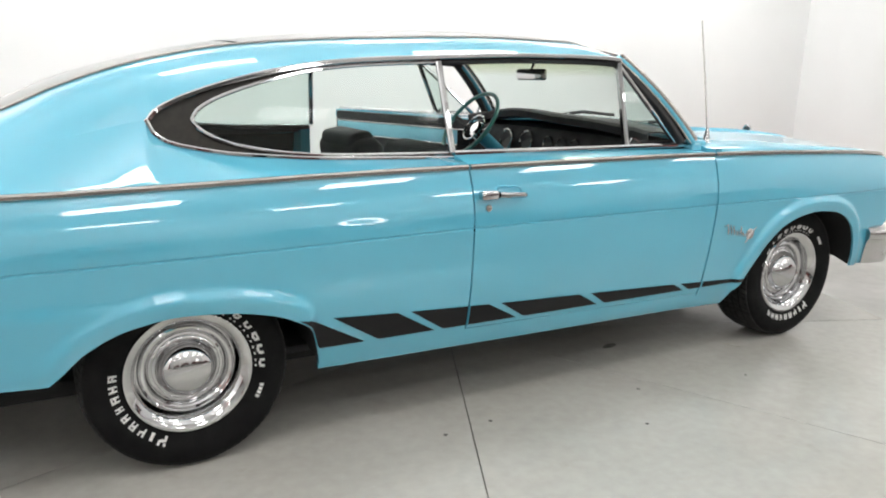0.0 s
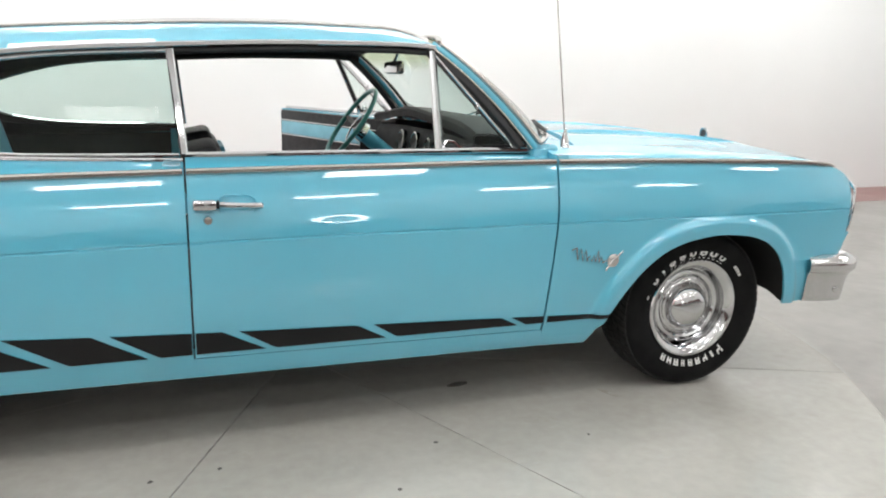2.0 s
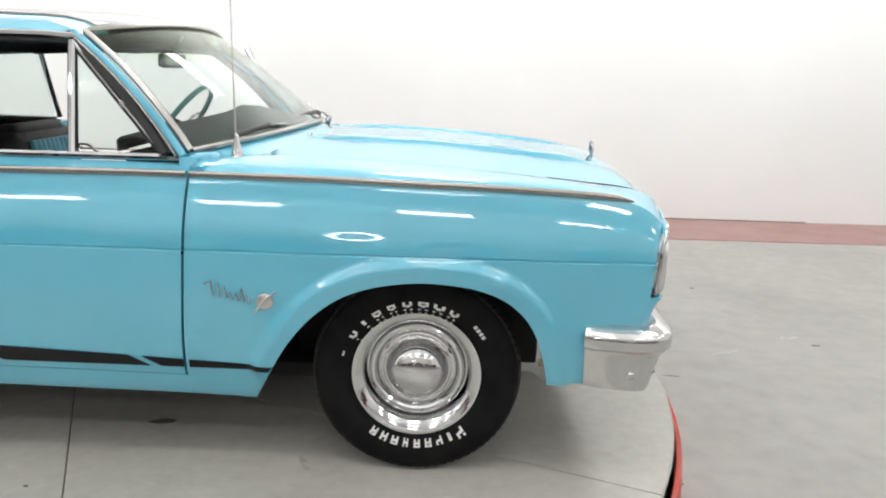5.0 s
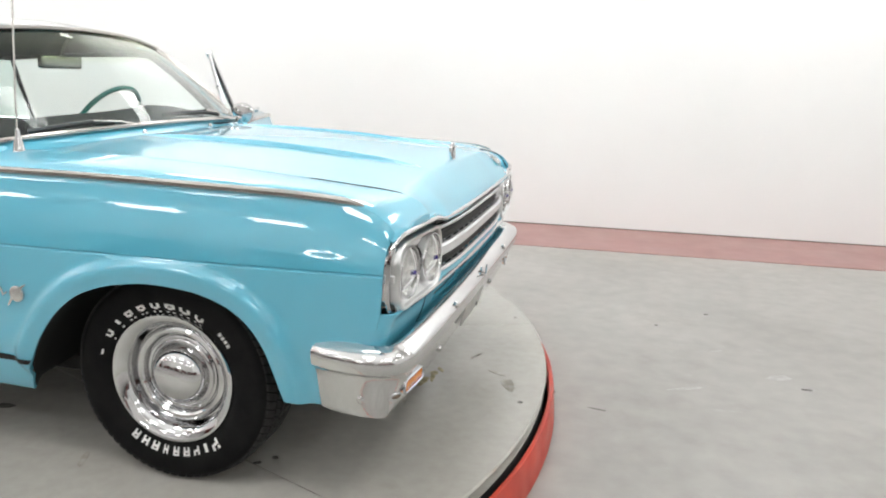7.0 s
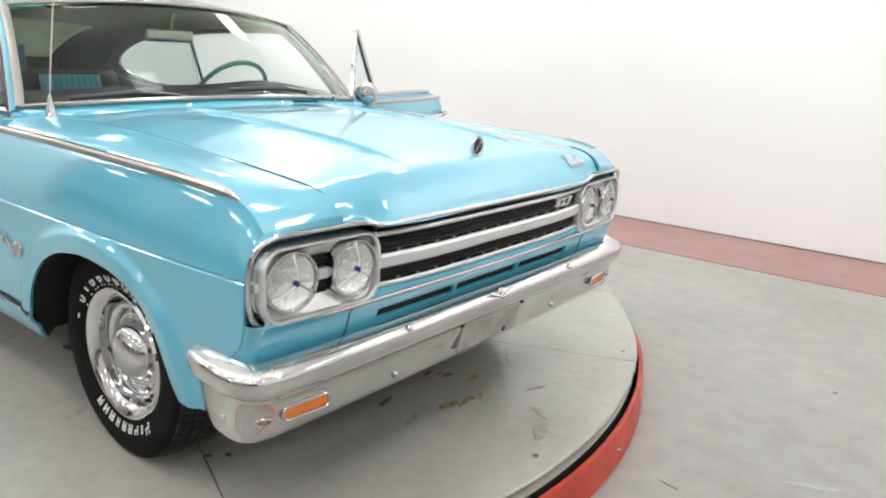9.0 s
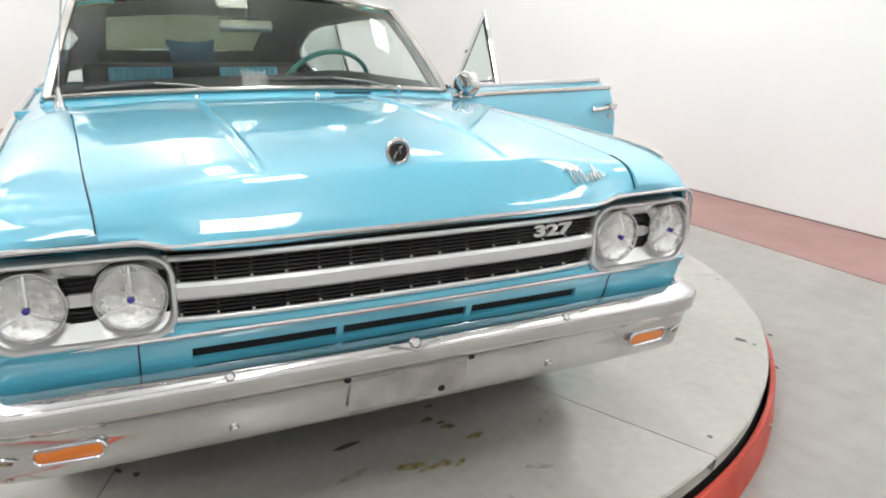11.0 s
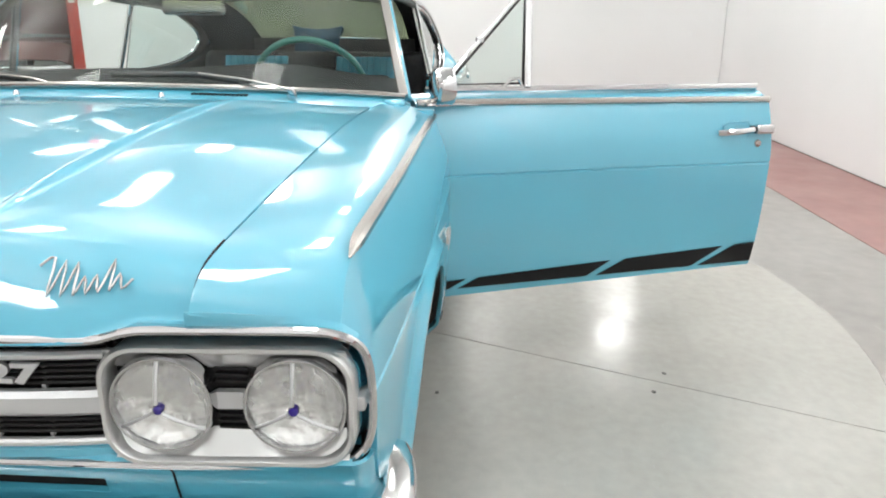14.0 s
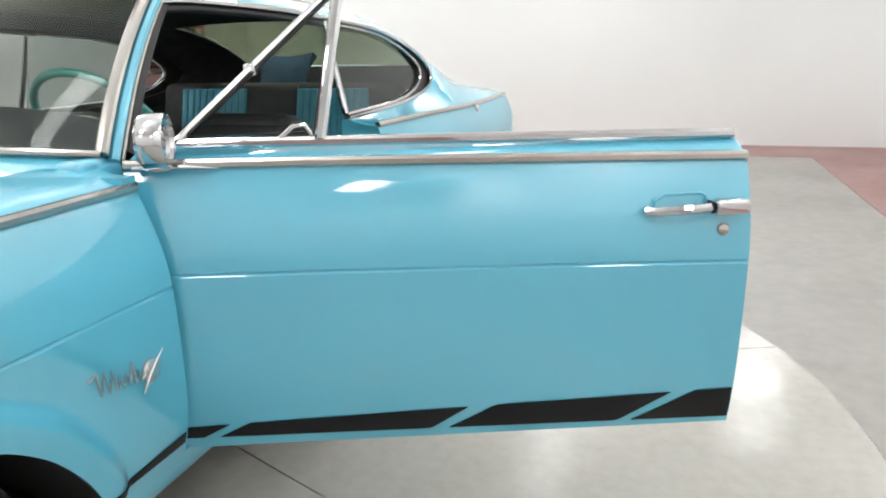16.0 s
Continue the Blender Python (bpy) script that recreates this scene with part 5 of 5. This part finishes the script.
for v in span(-.98, .98, 20):
    front = ws(v, 0) + Vector((-.016, 0, -.004))
    back = Vector((.510 + .085 * (1 - v * v), v * .735, .992 + .034 * (1 - v * v) + .026 * math.exp(-((v - .48) / .30) ** 2)))
    rows.append([tuple(front), tuple(front.lerp(back, .35) + Vector((0, 0, .006))), tuple(front.lerp(back, .8) + Vector((0, 0, .008))), tuple(back), tuple(back + Vector((-.014, 0, -.012))), tuple(back + Vector((-.012, 0, -.045)))])
sheet("dash_pad", rows, VINYL, dash, (0, 0, 1), .006, "black padded dash top below the windscreen")
col = sweep("steering_column", [(.70, .38, .66), (.50, .38, .80), (.335, .375, .93)], ring(.036, 14), BLUEVINYL, car, label="blue steering column")
SW = Vector((.300, .372, .957))
sa = Vector((-.815, 0, .58)).normalized()
su = Vector((.58, 0, .815)).normalized()
sl = Vector((0, 1, 0))
pts = [SW + (sl * math.cos(2 * math.pi * i / 48) + su * math.sin(2 * math.pi * i / 48)) * .195 for i in range(48)]
swh = sweep("steering_wheel", pts, ring(.0110, 10), WHEELTEAL, car, tuple(sa), True, "teal steering wheel rim with chrome horn ring")
for a in (10, 170):
    d = sl * math.cos(radians(a)) + su * math.sin(radians(a))
    sweep("spoke", [SW - sa * .05 + d * .03, SW - sa * .03 + d * .12, SW + d * .19], rect(.022, .008, .3), BLACK, swh, tuple(sa))
lathe("horn_cap", [(0, .02), (.03, .018), (.045, .008), (.05, -.03)], CHROME, swh, SW - sa * .05, sa, "chrome horn cap", 28)
hr = [SW - sa * .03 + (sl * math.cos(2 * math.pi * i / 32) + su * math.sin(2 * math.pi * i / 32)) * .075 for i in range(32)]
sweep("horn_ring", hr, ring(.005, 8), CHROME, swh, tuple(sa), True)
mir = block("rear_view_mirror", (.395, -.115, 1.192), (.425, .105, 1.246), STEEL, car, .012, "interior rear-view mirror", 3)
block("mirror_glass", (.391, -.105, 1.198), (.3945, .095, 1.240), CHROME, mir, .001)
sweep("mirror_stem", [(.41, 0, 1.24), (.43, 0, 1.285), (.45, 0, 1.31)], ring(.007, 8), CHROME, mir, (0, 1, 0))

# ---- fittings ----
# aerial
ant = lathe("antenna", [(.0, .075), (.006, .07), (.009, .05), (.014, .03), (.018, .008), (.021, 0)], CHROME, car, (.862, -.720, .940), (0, 0, 1), "tall chrome whip aerial on the fender", 20)
sweep("mast", [(.860, -.72, .99), (.853, -.703, 1.12), (.846, -.684, 1.25), (.840, -.667, 1.36), (.835, -.651, 1.466)], ring(.0028, 8), STEEL, ant, (1, 0, 0))
# wipers
for name, px, py, tip in (("r", .915, -.20, (.80, -.64, .998)), ("l", .918, .468, (.885, -.065, 1.028))):
    p0 = Vector((px + .012, py, .985))
    t = Vector(tip) + Vector((.025, 0, .004))
    mid = p0.lerp(t, .50) + Vector((.01, 0, .030))
    w = lathe("wiper", [(.0, .02), (.009, .018), (.013, .008), (.015, -.01)], CHROME, car, p0, (.5, 0, 1), "chrome windscreen wiper", 20)
    sweep("wiper_arm", [p0 + Vector((0, 0, .012)), p0.lerp(mid, .5) + Vector((0, 0, .012)), mid], rect(.010, .006, .3), STEEL, w)
    b0 = mid.lerp(p0, .42) + Vector((-.008, 0, .004))
    sweep("wiper_blade", [b0, mid + Vector((-.005, 0, .0)), t], rect(.006, .010, .3), DIVIDER, w)
    sweep("wiper_rubber", [b0 - Vector((0, 0, .008)), mid + Vector((-.007, 0, -.010)), t - Vector((0, 0, .008))], rect(.004, .008, .2), BLACK, w)
for y in (-.30, .12):
    lathe("washer_jet", [(0, .012), (.006, .010), (.009, 0)], CHROME, car, (1.0, y, .980), (0, 0, 1), "chrome washer jet", 14)
for i in range(14):
    vy = .20 + i * .011
    vp = ws(vy / .762, 0) + Vector((.035, 0, -.0150))
    block("cowl_vent", (vp.x - .010, vy - .0028, vp.z - .002), (vp.x + .010, vy + .0028, vp.z + .0025), GAP, car, 0)

# hood ornament
orn = lathe("hood_ornament", [(.0, .010), (.012, .009), (.020, .003), (.024, -.006)], CHROME, car, (2.055, .006, .898), (.25, 0, 1), "round chrome hood ornament on a small stem", 24)
sweep("stem", [(2.055, .006, .896), (2.052, .006, .914)], ring(.007, 10), CHROME, orn, (1, 0, 0))
c = Vector((2.050, .008, .938))
pts = [c + Vector((0, math.cos(2 * math.pi * i / 32) * .026, math.sin(2 * math.pi * i / 32) * .029)) for i in range(32)]
sweep("ornament_ring", pts, rect(.010, .009, .3), CHROME, orn, (1, 0, 0), True)
lathe("ornament_disc", [(0, .003), (.022, .003), (.022, -.003), (0, -.003)], BLACK, orn, c, (1, 0, 0), "dark enamel disc", 24)
sweep("ornament_figure", [c + Vector((.005, a, b)) for a, b in ((-.012, -.014), (-.004, .002), (.004, -.004), (.002, .010), (.010, .014))], rect(.005, .005, .3), CHROME, orn, (1, 0, 0))


# script badges, as plain chrome strokes
def squiggle(name, origin, right, up, out, length, height, parent, label):
    o, r, u, n = Vector(origin), Vector(right).normalized(), Vector(up).normalized(), Vector(out).normalized()
    shape = ((-.1, .72), (.05, .95), (.10, .08), (.20, .90), (.27, .08), (.36, .85), (.42, .08), (.50, .50), (.56, .08), (.63, .52), (.69, .08), (.77, .92), (.81, .08), (.88, .50), (.94, .08), (1.04, .30))
    return sweep(name, [o + r * (a * length) + u * (b * height) + n * .004 for a, b in shape], rect(.0055, .006, .3), SCRIPT, parent, tuple(n), label=label)


def side_badge(s):
    y = s * (width(.9, .57) + .003)
    f = (s * -1, 0, 0)
    if s < 0:
        o, r = (.825, y, .545), (1, 0, -.16)
    else:
        o, r = (1.0, y, .545), (-1, 0, -.16)
    b = squiggle("script_badge", (o[0], y, .565), r, (0, 0, 1), (0, s, 0), .125, .050, car, "chrome script badge with a fish emblem")
    ex = .985 if s < 0 else .852
    lathe("badge_disc", [(0, .006), (.018, .006), (.024, .003), (.025, -.002)], SCRIPT, b, (ex, y, .556), (0, s, 0), "round chrome emblem", 24)
    d = 1 if s < 0 else -1
    sweep("badge_fish", [(ex - .03 * d, y + s * .004, .520), (ex - .01 * d, y + s * .006, .548), (ex + .012 * d, y + s * .006, .570), (ex + .038 * d, y + s * .004, .590)], rect(.010, .006, .3), SCRIPT, b, (0, 1, 0), taper=[.5, 1, 1, .2])


side_badge(-1)
side_badge(1)
def hood_script():
    shape = ((-.1, .80), (.05, 1.0), (.10, .12), (.20, .92), (.27, .12), (.36, .88), (.42, .12), (.50, .52), (.56, .12), (.63, .54), (.69, .12), (.77, .95), (.81, .12), (.88, .52), (.94, .12), (1.04, .32))
    pts = []
    for a, b in shape:
        X, y = 2.142 - .048 * b - .004 * a, .452 + .114 * a
        pts.append(Vector(hood_point(X, y / SEAM_Y(X))) + Vector((.003, 0, .005)))
    return sweep("hood_script", smooth(pts, 3, False), rect(.0036, .004, .3), SCRIPT, car, (.6, 0, .8), label="silver script on the hood")


hood_script()

# driver's mirror on the open door
mroot = lathe("door_mirror", [(0, .012), (.016, .011), (.026, .006), (.03, 0)], CHROME, dL, in_door(.686, .874, .902), (0, 0, 1), "round chrome mirror on a stalk", 32)
mbase = in_door(.686, .874, .908)
sweep("mirror_stalk", [mbase, mbase + Vector((.0, .002, .01)), mbase + Vector((.0, .004, .02))], ring(.011, 10), CHROME, mroot, (1, 0, 0))
sweep("mirror_foot", [mbase + Vector((.05, .004, -.004)), mbase + Vector((.0, .004, -.001)), mbase + Vector((-.06, .004, -.003)), mbase + Vector((-.12, .004, -.008))], rect(.030, .012, .35), CHROME, mroot, label="pointed chrome mirror foot", taper=[.8, 1, .7, .12])
mc = mbase + Vector((.0, .006, .050))
ma = Vector((.99, .08, .0)).normalized()
lathe("mirror_shell", [(.0, .034), (.03, .033), (.048, .029), (.055, .022), (.057, .014), (.057, -.022), (.055, -.026), (.051, -.024), (.049, -.016), (.0, -.016)], CHROME, mroot, mc, ma, "chrome mirror drum", 48)

# neighbouring car in the space behind the opening
other = root("parked_car", "dark maroon vintage coupe parked behind the opening", "car")
rows = []
for x, h, w in ((-2.3, .62, .80), (-2.2, .86, .86), (-1.2, .95, .90), (0, .97, .91), (1.2, .95, .90), (2.1, .90, .86), (2.3, .60, .80)):
    rows.append([(x, -w, .28), (x, -w - .03, .55), (x, -w + .02, h - .06), (x, -w + .14, h), (x, 0, h + .03), (x, w - .14, h), (x, w - .02, h - .06), (x, w + .03, .55), (x, w, .28)])
sheet("body", rows, MAROON, other, (0, 0, 1), .03, "glossy maroon body")
rows = []
for x, h, w in ((-1.5, .95, .70), (-.9, 1.36, .58), (.1, 1.40, .58), (.9, .96, .72)):
    rows.append([(x, -w, .94), (x, -w + .03, (h + .94) / 2), (x, -w + .12, h), (x, w - .12, h), (x, w - .03, (h + .94) / 2), (x, w, .94)])
sheet("cabin", rows, BLACK, other, (0, 0, 1), .02, "dark glazed cabin")
for x in (-1.4, 1.4):
    for s in (-1, 1):
        lathe("tyre", [(.2, -.1), (.31, -.1), (.33, -.05), (.33, .05), (.31, .1), (.2, .1)], RUBBER, other, (x, s * .78, .33), (0, s, 0), "", 32)
        lathe("hub", [(0, .09), (.1, .10), (.19, .08), (.2, .05)], CHROME, other, (x, s * .78, .33), (0, s, 0), "", 32)
block("bumper", (2.28, -.85, .40), (2.40, .85, .52), BUMPCHROME, other, .03, "chrome bumper", 3)
other.matrix_basis = pose(-11.6, -8.0, FLOOR, 0, 0, 20)

# ring lamp on a stand behind the camera's way, mirrored in the car's flank
ringlamp = root("ring_lamp", "round white ring lamp on a black tripod stand, lit", "ring lamp")
lathe("ring_housing", [(.165, -.022), (.235, -.022), (.235, .004), (.165, .004), (.165, -.022)], BLACK, ringlamp, (0, 0, 1.28), (0, 1, 0), "black ring housing", 48)
lathe("ring_tube", [(.178, .005), (.184, .016), (.200, .020), (.216, .016), (.222, .005), (.178, .005)], GLOW, ringlamp, (0, 0, 1.28), (0, 1, 0), "glowing white ring", 48)
sweep("stand_pole", [(0, -.02, .30), (0, -.02, 1.05)], ring(.014, 10), BLACK, ringlamp, (1, 0, 0))
for a in (90, 210, 330):
    sweep("stand_leg", [(0, -.02, .45), (.42 * math.cos(radians(a)), -.02 + .42 * math.sin(radians(a)), .008)], ring(.010, 8), BLACK, ringlamp, (0, 0, 1))
ringlamp.location = (.74, -4.72, FLOOR)
# unseen copies of the parked car, added as a dark reddish band for chrome reflections
for px, py, pa in ((-4.6, -8.9, 82), (-1.4, -9.0, 96), (1.7, -8.9, 88), (4.8, -9.0, 93), (7.6, -6.4, 170)):
    copy_thing(other, pose(px, py, FLOOR, 0, 0, pa))

# the parked car behind the opening stands with its hood raised
lid = sheet("raised_hood", [[(.95 + .62 * u, .76 * v * (1 - .06 * u), 1.0 + .78 * u + .03 * (1 - v * v)) for v in span(-1, 1, 8)] for u in span(0, 1, 6)], MAROON, other, (-.7, 0, .6), .02, "raised maroon hood")
sweep("hood_strip", [(1.585, .70 * v, 1.775 + .03 * (1 - v * v)) for v in span(-1, 1, 8)], rect(.02, .03, .3), CHROME, lid, label="chrome strip along the hood edge")

# door strikers and rear quarter emblem
for s in (-1, 1):
    st = block("door_striker", (-.462, min(s * .80, s * .845), .66), (-.448, max(s * .80, s * .845), .76), STEEL, car, .004, "steel striker plate on the door jamb")
    block("striker_slot", (-.449, min(s * .81, s * .835), .69), (-.446, max(s * .81, s * .835), .73), GAP, st, 0)
yq = width(-1.76, .835) + .006
em = sweep("quarter_emblem", [(-1.775, yq, .800), (-1.757, yq + .004, .825), (-1.762, yq + .004, .850), (-1.748, yq, .875)], rect(.010, .006, .3), SCRIPT, car, (0, 1, 0), label="small chrome emblem on the rear quarter", taper=[.5, 1, 1, .3])
lathe("emblem_disc", [(0, .006), (.012, .006), (.016, .002), (.016, -.006)], SCRIPT, em, (-1.758, yq, .838), (0, 1, 0), "", 20)
